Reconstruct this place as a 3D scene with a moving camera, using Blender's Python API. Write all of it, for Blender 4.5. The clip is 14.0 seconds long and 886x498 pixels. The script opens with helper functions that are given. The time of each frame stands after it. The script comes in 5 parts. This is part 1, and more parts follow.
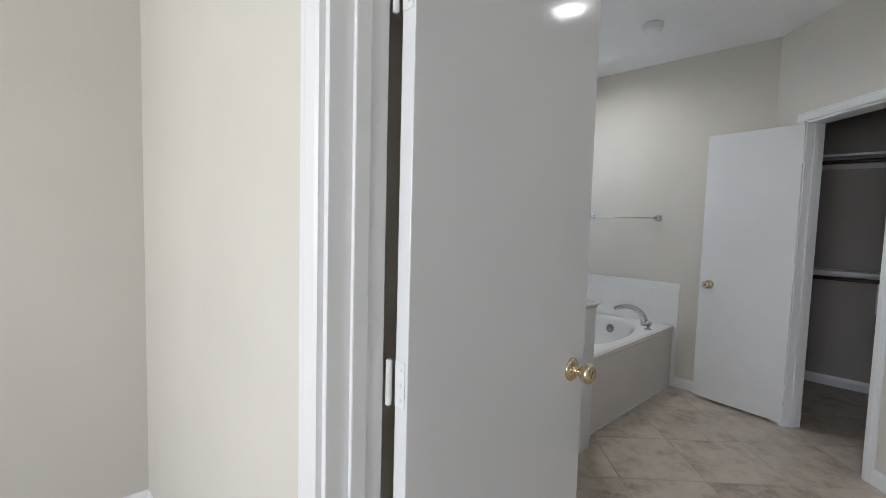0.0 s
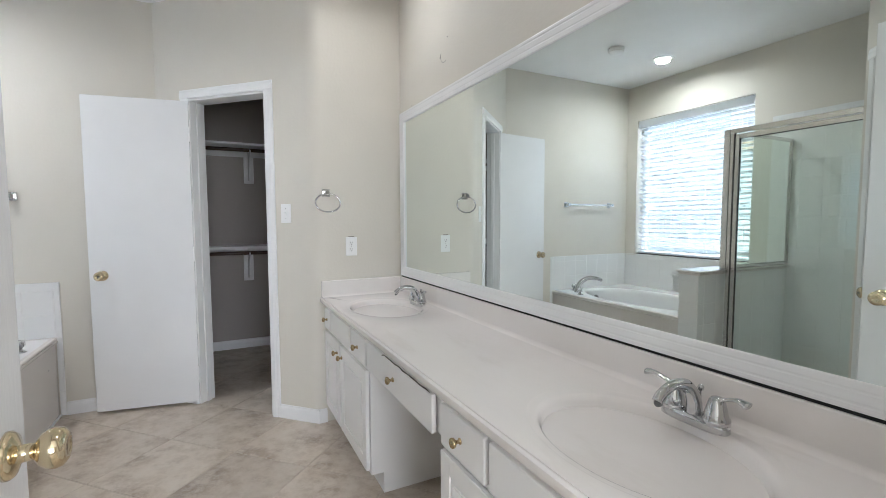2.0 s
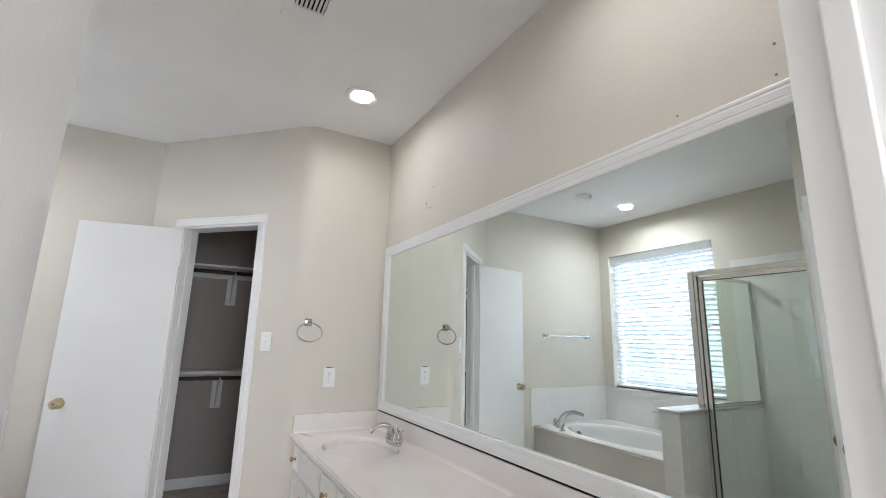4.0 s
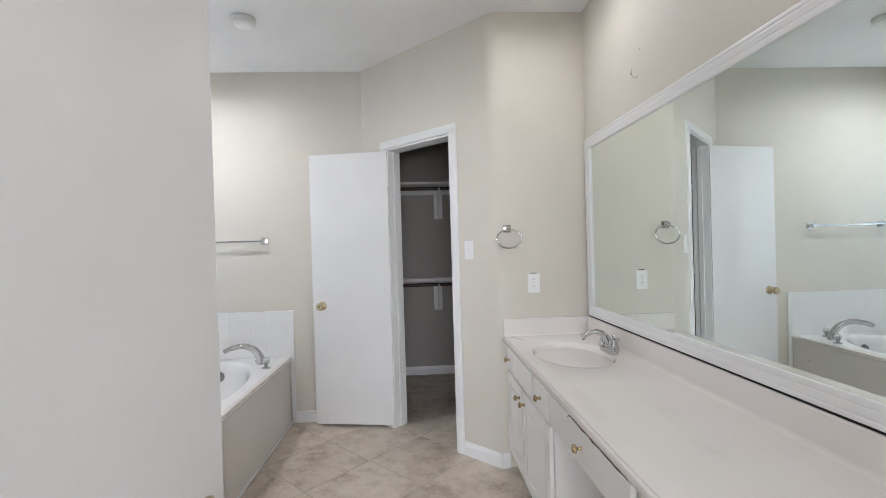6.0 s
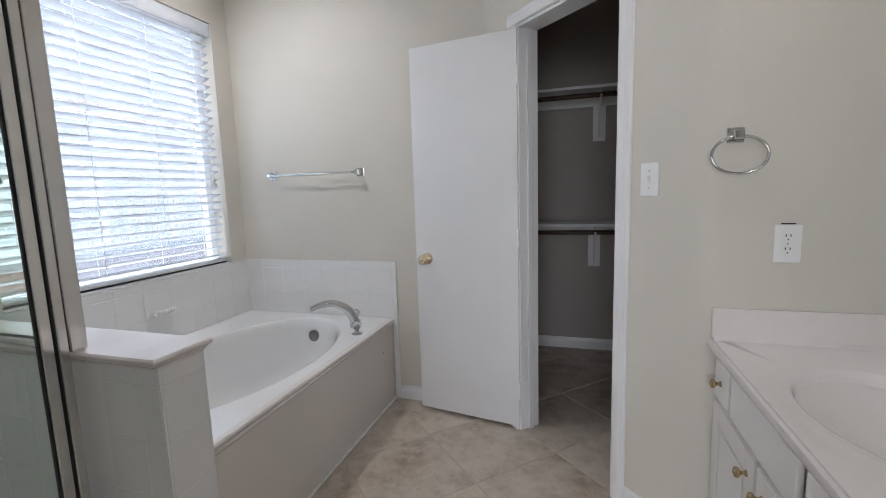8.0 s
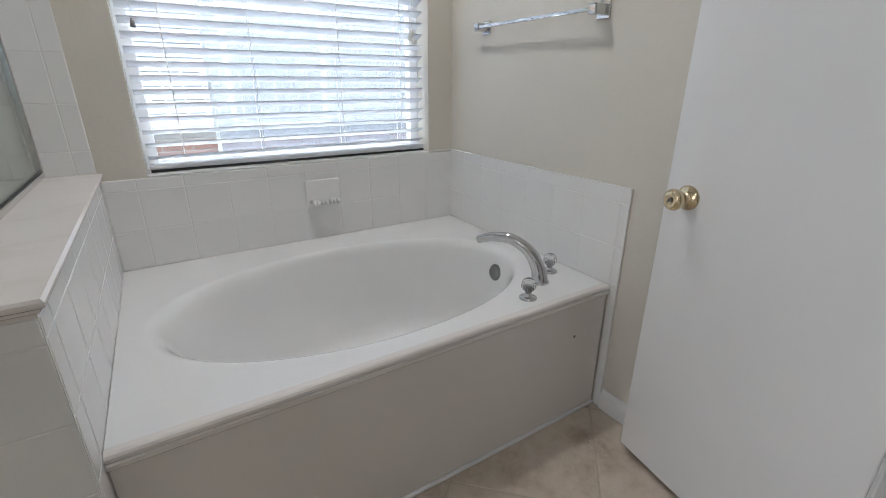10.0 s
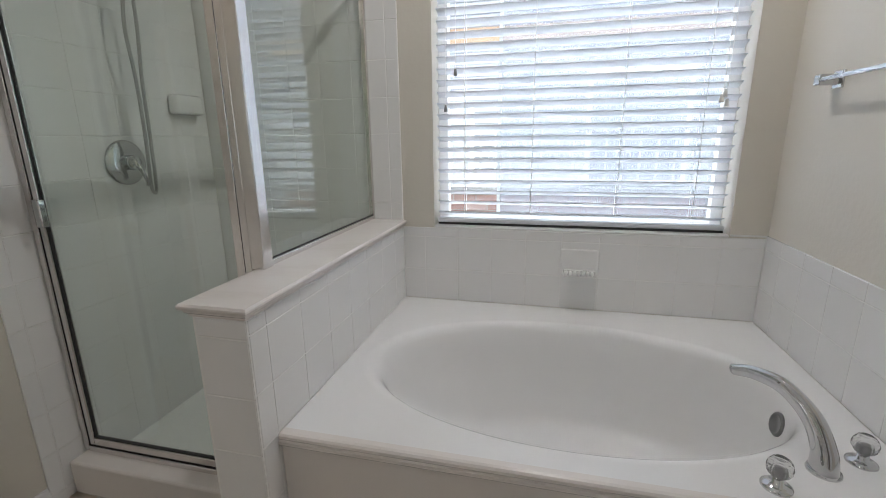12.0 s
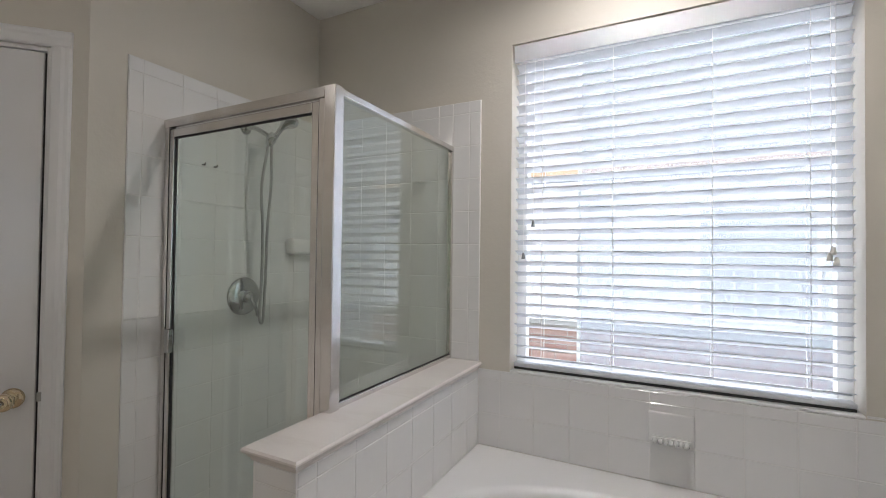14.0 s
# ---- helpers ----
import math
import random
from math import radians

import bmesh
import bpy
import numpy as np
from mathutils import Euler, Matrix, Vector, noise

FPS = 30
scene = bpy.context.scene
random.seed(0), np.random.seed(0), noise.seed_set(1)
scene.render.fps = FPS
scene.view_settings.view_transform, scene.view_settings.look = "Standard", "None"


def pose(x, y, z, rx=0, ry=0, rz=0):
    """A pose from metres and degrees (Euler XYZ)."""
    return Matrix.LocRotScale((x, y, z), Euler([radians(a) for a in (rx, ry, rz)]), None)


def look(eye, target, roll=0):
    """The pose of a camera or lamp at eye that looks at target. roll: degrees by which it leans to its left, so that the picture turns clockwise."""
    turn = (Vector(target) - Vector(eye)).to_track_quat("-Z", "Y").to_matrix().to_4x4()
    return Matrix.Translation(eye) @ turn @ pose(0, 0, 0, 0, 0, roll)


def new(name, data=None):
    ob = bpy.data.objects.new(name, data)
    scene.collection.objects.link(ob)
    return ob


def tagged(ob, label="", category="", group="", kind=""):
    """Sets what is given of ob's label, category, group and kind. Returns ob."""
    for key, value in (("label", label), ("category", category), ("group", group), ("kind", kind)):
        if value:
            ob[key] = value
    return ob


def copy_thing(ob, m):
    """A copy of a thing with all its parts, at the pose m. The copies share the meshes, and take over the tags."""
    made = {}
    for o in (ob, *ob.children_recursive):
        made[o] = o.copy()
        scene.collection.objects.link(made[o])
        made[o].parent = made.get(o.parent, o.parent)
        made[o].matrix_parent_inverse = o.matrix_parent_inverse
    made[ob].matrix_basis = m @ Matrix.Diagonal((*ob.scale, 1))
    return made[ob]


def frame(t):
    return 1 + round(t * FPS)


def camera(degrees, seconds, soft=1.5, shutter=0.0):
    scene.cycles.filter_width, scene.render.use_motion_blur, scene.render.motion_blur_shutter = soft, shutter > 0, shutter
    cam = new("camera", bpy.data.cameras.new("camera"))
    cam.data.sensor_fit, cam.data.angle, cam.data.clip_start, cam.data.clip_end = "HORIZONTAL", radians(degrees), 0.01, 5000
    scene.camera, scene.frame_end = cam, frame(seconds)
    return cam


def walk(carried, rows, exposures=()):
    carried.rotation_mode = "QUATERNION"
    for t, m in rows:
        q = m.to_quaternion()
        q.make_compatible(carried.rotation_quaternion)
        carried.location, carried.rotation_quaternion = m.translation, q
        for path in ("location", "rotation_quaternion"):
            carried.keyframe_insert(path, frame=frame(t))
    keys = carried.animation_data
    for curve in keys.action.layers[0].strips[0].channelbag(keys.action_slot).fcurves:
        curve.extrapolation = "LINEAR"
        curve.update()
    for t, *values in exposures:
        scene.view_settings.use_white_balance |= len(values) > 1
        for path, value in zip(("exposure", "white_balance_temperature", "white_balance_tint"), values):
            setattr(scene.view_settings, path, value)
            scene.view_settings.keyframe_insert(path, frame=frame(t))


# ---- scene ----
cam = camera(90.0, 14.0, soft=0.5)
EXPOSURES = [
    (0.0, 0.84, 6080, 11), (0.5, 1.02, 6080, 11), (1.0, 1.47, 6100, 11), (2.2, 1.62, 6060, 11), (4.3, 1.64, 6200, 13),
    (7.0, 1.6, 6150, 13), (7.7, 1.14, 6150, 14), (9.8, 1.06, 6280, 12), (11.0, 0.96, 6380, 12), (14.0, 0.97, 6600, 15)]
PATH = [
    (0, (0.071, 0.067, 1.351), (1.444, 1.516, 1.214), 1.6),
    (0.5, (0.17, 0.252, 1.333), (2.031, 0.972, 1.204), 0.1),
    (1, (0.278, 0.31, 1.33), (2.271, 0.392, 1.188), -0.3),
    (1.5, (0.392, 0.33, 1.316), (2.334, -0.13, 1.192), -0.8),
    (2, (0.398, 0.435, 1.256), (2.18, -0.464, 1.123), -0.2),
    (2.2, (0.38, 0.478, 1.26), (2.114, -0.505, 1.106), 0.0),
    (4.3, (0.324, 0.488, 1.376), (2.042, -0.409, 1.866), 1.8),
    (4.5, (0.317, 0.546, 1.404), (2.047, -0.307, 1.933), 1.8),
    (5, (0.37, 0.483, 1.41), (2.223, -0.137, 1.838), 0.2),
    (5.5, (0.428, 0.411, 1.381), (2.386, 0.058, 1.591), -1.6),
    (6, (0.525, 0.381, 1.327), (2.522, 0.269, 1.314), -1.7),
    (6.5, (0.737, 0.397, 1.305), (2.737, 0.371, 1.267), -2.2),
    (7, (0.972, 0.343, 1.296), (2.969, 0.353, 1.191), -1.7),
    (7.5, (1.266, 0.301, 1.286), (3.24, 0.593, 1.154), -1.5),
    (7.7, (1.383, 0.3, 1.284), (3.332, 0.713, 1.107), -1.5),
    (9.8, (2.622, 0.428, 1.201), (3.753, 1.935, 0.533), -1.2),
    (10, (2.723, 0.487, 1.189), (3.72, 2.071, 0.484), 0.2),
    (10.5, (2.931, 0.577, 1.195), (3.459, 2.36, 0.458), -0.7),
    (11, (3.09, 0.615, 1.197), (3.21, 2.49, 0.511), 0.0),
    (11.5, (3.154, 0.59, 1.223), (3.006, 2.51, 0.682), -0.9),
    (12, (3.175, 0.518, 1.246), (2.713, 2.403, 0.764), -0.7),
    (12.5, (3.231, 0.557, 1.26), (2.29, 2.265, 0.816), 0.3),
    (13, (3.287, 0.534, 1.306), (2.236, 2.23, 1.172), 0.8),
    (13.5, (3.313, 0.506, 1.354), (2.329, 2.245, 1.432), 0.6),
    (14, (3.293, 0.537, 1.364), (2.387, 2.32, 1.399), 0.7),
]
walk(cam, [(t, look(eye, target, roll)) for t, eye, target, roll in PATH], exposures=EXPOSURES)

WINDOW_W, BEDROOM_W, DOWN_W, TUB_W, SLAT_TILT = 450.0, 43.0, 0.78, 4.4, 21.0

# ---- world, sun and large lights ----
world = bpy.data.worlds.new("sky")
scene.world = world
world.use_nodes = True
wn = world.node_tree.nodes
sky = wn.new("ShaderNodeTexSky")
sky.sky_type = "NISHITA"
sky.sun_disc = False
sky.sun_elevation = radians(48)
sky.sun_rotation = radians(150)
world.node_tree.links.new(sky.outputs[0], wn["Background"].inputs[0])
wn["Background"].inputs[1].default_value = 0.15

sun_data = bpy.data.lights.new("sun", "SUN")
sun_data.energy = 4.0
sun_data.angle = radians(0.5)
sun_data.color = (1.0, 0.96, 0.91)
sun = new("sun", sun_data)
# high sun on the far side of the house: it lights the neighbour's wall, not this window
sun.matrix_world = look((0, -6, 8), (0, 0, 0.8))


def area_lamp(name, eye, target, size_x, size_y, power, colour=(1, 1, 1)):
    data = bpy.data.lights.new(name, "AREA")
    data.shape = "RECTANGLE"
    data.size, data.size_y, data.energy, data.color = size_x, size_y, power, colour
    ob = new(name, data)
    ob.matrix_world = look(eye, target)
    return ob


def disc_lamp(name, x, y, z, radius, power, colour):
    data = bpy.data.lights.new(name, "AREA")
    data.shape = "DISK"
    data.size, data.energy, data.color = radius * 2, power, colour
    data.spread = radians(165)
    ob = new(name, data)
    ob.matrix_world = look((x, y, z), (x, y, z - 1))
    return ob


# daylight of the open sky above the yard, falling on the bathroom window
area_lamp("window_daylight", (3.263, 4.1, 4.3), (3.263, 2.5, 1.5), 3.2, 1.6, WINDOW_W, (0.88, 0.94, 1.0))
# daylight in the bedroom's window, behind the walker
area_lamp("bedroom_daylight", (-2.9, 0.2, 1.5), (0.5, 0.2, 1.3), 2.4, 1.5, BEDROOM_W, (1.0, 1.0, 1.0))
WARM = (1.0, 0.985, 0.965)
disc_lamp("downlight_glow_vanity", 2.603, -0.228, 2.674, 0.055, DOWN_W, WARM)
disc_lamp("downlight_glow_basin", 1.055, -0.22, 2.674, 0.055, DOWN_W, WARM)
disc_lamp("downlight_glow_tub", 3.19, 1.94, 2.674, 0.055, TUB_W, WARM)


# ---- materials ----
def material(name, colour, rough=0.5, metal=0.0, spec=0.5):
    m = bpy.data.materials.new(name)
    m.use_nodes = True
    b = m.node_tree.nodes["Principled BSDF"]
    b.inputs["Base Color"].default_value = (*colour, 1)
    b.inputs["Roughness"].default_value = rough
    b.inputs["Metallic"].default_value = metal
    b.inputs["Specular IOR Level"].default_value = spec
    return m, m.node_tree.nodes, m.node_tree.links, b


def coords(nodes, links, scale=(1, 1, 1)):
    tc = nodes.new("ShaderNodeTexCoord")
    mp = nodes.new("ShaderNodeMapping")
    mp.inputs["Scale"].default_value = scale
    links.new(tc.outputs["Object"], mp.inputs["Vector"])
    return mp.outputs["Vector"]


def noise_tex(nodes, links, vec, scale, detail=4.0, rough=0.55):
    n = nodes.new("ShaderNodeTexNoise")
    n.inputs["Scale"].default_value = scale
    n.inputs["Detail"].default_value = detail
    n.inputs["Roughness"].default_value = rough
    links.new(vec, n.inputs["Vector"])
    return n.outputs["Fac"]


def ramp(nodes, links, fac, stops):
    r = nodes.new("ShaderNodeValToRGB")
    els = r.color_ramp.elements
    els[0].position, els[0].color = stops[0][0], (*stops[0][1], 1)
    els[1].position, els[1].color = stops[-1][0], (*stops[-1][1], 1)
    for p, c in stops[1:-1]:
        e = els.new(p)
        e.color = (*c, 1)
    links.new(fac, r.inputs["Fac"])
    return r.outputs["Color"]


def mix(nodes, links, fac, a, b, mode="MIX"):
    m = nodes.new("ShaderNodeMix")
    m.data_type, m.blend_type = "RGBA", mode
    for sock, value in ((m.inputs["Factor"], fac), (m.inputs["A"], a), (m.inputs["B"], b)):
        if isinstance(value, (int, float)):
            sock.default_value = value
        elif isinstance(value, tuple):
            sock.default_value = (*value, 1)
        else:
            links.new(value, sock)
    return m.outputs["Result"]


def bump(nodes, links, bsdf, height, strength, distance):
    b = nodes.new("ShaderNodeBump")
    b.inputs["Strength"].default_value = strength
    b.inputs["Distance"].default_value = distance
    links.new(height, b.inputs["Height"])
    links.new(b.outputs["Normal"], bsdf.inputs["Normal"])


def paint(name, colour, rough, peel=0.25, peel_scale=90, spread=0.03):
    """Rolled wall paint: a faint orange peel and slow drifts of tone."""
    m, n, l, b = material(name, colour, rough)
    v = coords(n, l)
    slow = noise_tex(n, l, v, 1.3, 3)
    dark = tuple(c * (1 - spread) for c in colour)
    light = tuple(min(1, c * (1 + spread)) for c in colour)
    l.new(ramp(n, l, slow, [(0.35, dark), (0.65, light)]), b.inputs["Base Color"])
    fine = noise_tex(n, l, v, peel_scale, 3, 0.6)
    bump(n, l, b, fine, peel, 0.003)
    return m


WALL = paint("wall_paint", (0.70, 0.664, 0.594), 0.55, 0.28, 55)
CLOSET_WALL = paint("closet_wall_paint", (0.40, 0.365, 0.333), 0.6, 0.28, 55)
BEDROOM_WALL = paint("bedroom_wall_paint", (0.62, 0.59, 0.535), 0.55, 0.3, 70)
CEILING = paint("ceiling_paint", (0.87, 0.865, 0.855), 0.7, 0.25, 110)
TRIM = paint("trim_enamel", (0.84, 0.84, 0.84), 0.32, 0.08, 40, 0.02)
CABINET = paint("cabinet_enamel", (0.84, 0.825, 0.80), 0.36, 0.10, 45, 0.025)


def door_enamel():
    m, n, l, b = material("door_enamel", (0.76, 0.76, 0.765), 0.10)
    grain = noise_tex(n, l, coords(n, l, (1, 1, 0.10)), 75, 2, 0.5)
    dabs = noise_tex(n, l, coords(n, l, (1, 1, 0.35)), 150, 2, 0.5)
    slow = noise_tex(n, l, coords(n, l), 2.0, 3)
    l.new(ramp(n, l, slow, [(0.35, (0.79, 0.79, 0.795)), (0.65, (0.825, 0.825, 0.83))]), b.inputs["Base Color"])
    both = n.new("ShaderNodeMath")
    both.operation = "ADD"
    l.new(grain, both.inputs[0])
    l.new(dabs, both.inputs[1])
    bump(n, l, b, both.outputs[0], 0.08, 0.0026)
    return m


DOOR = door_enamel()


def cultured_marble():
    m, n, l, b = material("cultured_marble", (0.81, 0.77, 0.74), 0.10)
    v = coords(n, l, (0.8, 3.0, 1.0))
    slow = noise_tex(n, l, v, 2.2, 6, 0.6)
    l.new(ramp(n, l, slow, [(0.35, (0.825, 0.785, 0.757)), (0.55, (0.81, 0.767, 0.737)), (0.62, (0.775, 0.73, 0.695)), (0.7, (0.82, 0.777, 0.747))]), b.inputs["Base Color"])
    fine = noise_tex(n, l, coords(n, l), 14, 2)
    bump(n, l, b, fine, 0.04, 0.002)
    return m


MARBLE = cultured_marble()


def glazed(name, colour, rough, wave=0.05):
    m, n, l, b = material(name, colour, rough)
    slow = noise_tex(n, l, coords(n, l), 3.0, 3)
    l.new(ramp(n, l, slow, [(0.3, tuple(c * 0.975 for c in colour)), (0.7, colour)]), b.inputs["Base Color"])
    bump(n, l, b, noise_tex(n, l, coords(n, l), 9, 2), wave, 0.004)
    return m


TILE = glazed("white_glazed_tile", (0.86, 0.86, 0.855), 0.12, 0.06)
GROUT, *_ = material("tile_grout", (0.83, 0.825, 0.81), 0.8)
TUB = glazed("tub_acrylic", (0.85, 0.85, 0.845), 0.14, 0.02)
APRON = glazed("apron_marble", (0.79, 0.75, 0.715), 0.14, 0.03)


def floor_stone():
    m, n, l, b = material("floor_stone_tile", (0.36, 0.30, 0.24), 0.34)
    v = coords(n, l)
    info = n.new("ShaderNodeObjectInfo")
    add = n.new("ShaderNodeVectorMath")
    add.operation = "MULTIPLY_ADD"
    l.new(info.outputs["Random"], add.inputs[0])
    add.inputs[1].default_value = (9.0, 17.0, 0.0)
    l.new(v, add.inputs[2])
    big = noise_tex(n, l, add.outputs[0], 3.2, 7, 0.62)
    tone = ramp(n, l, big, [(0.30, (0.22, 0.165, 0.12)), (0.46, (0.40, 0.33, 0.26)), (0.58, (0.53, 0.46, 0.385)), (0.72, (0.33, 0.265, 0.205))])
    vein = noise_tex(n, l, add.outputs[0], 9, 9, 0.72)
    tone2 = mix(n, l, ramp(n, l, vein, [(0.42, (0, 0, 0)), (0.6, (0.8, 0.8, 0.8))]), tone, (0.56, 0.50, 0.43))
    each = n.new("ShaderNodeMapRange")
    each.inputs["To Min"].default_value, each.inputs["To Max"].default_value = 1.02, 1.2
    l.new(info.outputs["Random"], each.inputs["Value"])
    l.new(mix(n, l, 1.0, tone2, each.outputs["Result"], "MULTIPLY"), b.inputs["Base Color"])
    bump(n, l, b, vein, 0.12, 0.002)
    return m


FLOOR_TILE = floor_stone()
FLOOR_GROUT, *_ = material("floor_grout", (0.53, 0.47, 0.40), 0.9)
CARPET = paint("beige_carpet", (0.42, 0.37, 0.31), 0.95, 0.9, 220, 0.08)
CHROME, *_ = material("chrome", (0.60, 0.605, 0.61), 0.05, 1.0)
NICKEL, *_ = material("satin_nickel", (0.48, 0.475, 0.465), 0.28, 1.0)
BRASS, *_ = material("polished_brass", (0.70, 0.59, 0.40), 0.14, 1.0)
AGED_BRASS, *_ = material("aged_brass", (0.56, 0.44, 0.26), 0.24, 1.0)
MIRROR, *_ = material("mirror_silver", (0.845, 0.905, 0.88), 0.01, 1.0)
# flat black that stands in for shade in gaps and openings
BLACK, *_ = material("gap_shade_black", (0.01, 0.01, 0.01), 0.8)
PLASTIC, *_ = material("white_plastic", (0.88, 0.88, 0.875), 0.35)
IVORY, *_ = material("ivory_plastic", (0.74, 0.72, 0.68), 0.4)
# dark rubber of real seals; also colours strips that imitate shade in gaps
RUBBER_AND_SHADE, *_ = material("dark_seal_and_shade", (0.03, 0.03, 0.03), 0.6)
WOOD_ROD, *_ = material("dark_wood_rod", (0.055, 0.028, 0.018), 0.4)
CHIP, *_ = material("bare_chipped_edge", (0.09, 0.07, 0.06), 0.8)
DARK_METAL, *_ = material("drain_metal", (0.25, 0.25, 0.25), 0.3, 1.0)


def aluminium():
    m, n, l, b = material("anodised_aluminium", (0.70, 0.68, 0.66), 0.19, 1.0)
    v = coords(n, l, (1, 1, 1))
    l.new(ramp(n, l, noise_tex(n, l, v, 30, 2), [(0.3, (0.67, 0.65, 0.63)), (0.7, (0.73, 0.71, 0.69))]), b.inputs["Base Color"])
    return m


ALU = aluminium()


def clear_glass(name, tint, gloss=0.05):
    """Thin pane: a tinted see-through sheet with a mirror coat that grows at a slant."""
    m = bpy.data.materials.new(name)
    m.use_nodes = True
    n, l = m.node_tree.nodes, m.node_tree.links
    n.remove(n["Principled BSDF"])
    t = n.new("ShaderNodeBsdfTransparent")
    t.inputs["Color"].default_value = (*tint, 1)
    g = n.new("ShaderNodeBsdfGlossy")
    g.inputs["Roughness"].default_value = 0.01
    f = n.new("ShaderNodeLayerWeight")
    f.inputs["Blend"].default_value = 0.5
    p = n.new("ShaderNodeMath")
    p.operation = "POWER"
    p.inputs[1].default_value = 4.0
    l.new(f.outputs["Facing"], p.inputs[0])
    k = n.new("ShaderNodeMath")
    k.operation = "MULTIPLY_ADD"
    k.inputs[1].default_value, k.inputs[2].default_value = 0.7, gloss
    l.new(p.outputs[0], k.inputs[0])
    s = n.new("ShaderNodeMixShader")
    l.new(k.outputs[0], s.inputs[0])
    l.new(t.outputs[0], s.inputs[1])
    l.new(g.outputs[0], s.inputs[2])
    l.new(s.outputs[0], n["Material Output"].inputs["Surface"])
    return m


SHOWER_GLASS = clear_glass("shower_glass", (0.945, 0.982, 0.955), 0.07)
PANE = clear_glass("window_glass", (0.95, 0.97, 0.97))
KNOB_GLASS, _, _, kb = material("clear_acrylic", (0.95, 0.96, 0.96), 0.05)
kb.inputs["Transmission Weight"].default_value = 0.9


def slat_material():
    m, n, l, b = material("white_blind_slat", (0.70, 0.72, 0.75), 0.35)
    t = n.new("ShaderNodeBsdfTranslucent")
    t.inputs["Color"].default_value = (0.8, 0.84, 0.88, 1)
    s = n.new("ShaderNodeMixShader")
    s.inputs[0].default_value = 0.07
    l.new(b.outputs[0], s.inputs[1])
    l.new(t.outputs[0], s.inputs[2])
    l.new(s.outputs[0], n["Material Output"].inputs["Surface"])
    return m


SLAT = slat_material()


def glowing(name, colour, strength):
    m, n, l, b = material(name, colour, 0.4)
    b.inputs["Emission Color"].default_value = (*colour, 1)
    b.inputs["Emission Strength"].default_value = strength
    return m


LAMP_LENS = glowing("downlight_lens", (1.0, 0.93, 0.84), 8.0)


def brick_mat():
    m, n, l, b = material("red_brick", (0.36, 0.17, 0.13), 0.85)
    geo = n.new("ShaderNodeNewGeometry")
    l.new(ramp(n, l, geo.outputs["Random Per Island"], [(0.0, (0.38, 0.21, 0.18)), (0.5, (0.44, 0.27, 0.23)), (1.0, (0.50, 0.35, 0.31))]), b.inputs["Base Color"])
    bump(n, l, b, noise_tex(n, l, coords(n, l), 60, 4), 0.4, 0.004)
    return m


BRICK = brick_mat()
CHALK, *_ = material("grey_scratch", (0.36, 0.34, 0.32), 0.9)
MORTAR, *_ = material("mortar", (0.50, 0.48, 0.45), 0.9)


def mesh_screen():
    """Fine insect mesh: mostly holes, pale threads that catch the daylight."""
    m = bpy.data.materials.new("insect_mesh")
    m.use_nodes = True
    n, l = m.node_tree.nodes, m.node_tree.links
    n.remove(n["Principled BSDF"])
    t = n.new("ShaderNodeBsdfTransparent")
    d = n.new("ShaderNodeBsdfTranslucent")
    d.inputs["Color"].default_value = (0.23, 0.255, 0.29, 1)
    s = n.new("ShaderNodeMixShader")
    s.inputs[0].default_value = 0.36
    l.new(t.outputs[0], s.inputs[1])
    l.new(d.outputs[0], s.inputs[2])
    l.new(s.outputs[0], n["Material Output"].inputs["Surface"])
    return m


SCREEN = mesh_screen()
IRON_WHITE, *_ = material("white_painted_iron", (0.80, 0.80, 0.80), 0.4)
CONCRETE = paint("pale_concrete", (0.34, 0.335, 0.33), 0.85, 0.4, 30, 0.06)
PANE_DARK, *_ = material("far_window_glass", (0.46, 0.50, 0.57), 0.2, 0.2)
SIDING = paint("pale_siding", (0.46, 0.49, 0.55), 0.7, 0.1, 20, 0.03)
FASCIA = paint("tan_fascia", (0.50, 0.36, 0.25), 0.7, 0.1, 20, 0.05)
GRASS = paint("lawn_ground", (0.10, 0.13, 0.06), 0.95, 0.8, 60, 0.2)
SHINGLE = paint("roof_shingle", (0.16, 0.15, 0.15), 0.9, 0.6, 60, 0.15)


# ---- building helpers ----
def wm(ob):
    """World matrix of a thing or part built here."""
    if ob.parent is None:
        return ob.matrix_basis.copy()
    return wm(ob.parent) @ ob.matrix_parent_inverse @ ob.matrix_basis


def mesh_of(name, bm, mat, smooth=False):
    me = bpy.data.meshes.new(name)
    bmesh.ops.recalc_face_normals(bm, faces=bm.faces)
    bm.to_mesh(me)
    bm.free()
    me.materials.append(mat)
    if smooth:
        for p in me.polygons:
            p.use_smooth = True
    return me


def part(name, bm, mat, parent, label="", smooth=False):
    """One mesh object, modelled in world metres, under a thing or under a part."""
    ob = new(name, mesh_of(name, bm, mat, smooth))
    ob.parent = parent
    ob.matrix_parent_inverse = wm(parent).inverted()
    if label:
        ob["label"] = label
    return ob


def solid(name, bm, mat, label, category, kind="", smooth=False, group=""):
    """A thing that is one mesh."""
    return tagged(new(name, mesh_of(name, bm, mat, smooth)), label, category, group, kind)


def thing(name, at, label, category, group="", kind=""):
    ob = new(name)
    ob.empty_display_size = 0.05
    ob.matrix_basis = Matrix.Translation(at)
    return tagged(ob, label, category, group, kind)


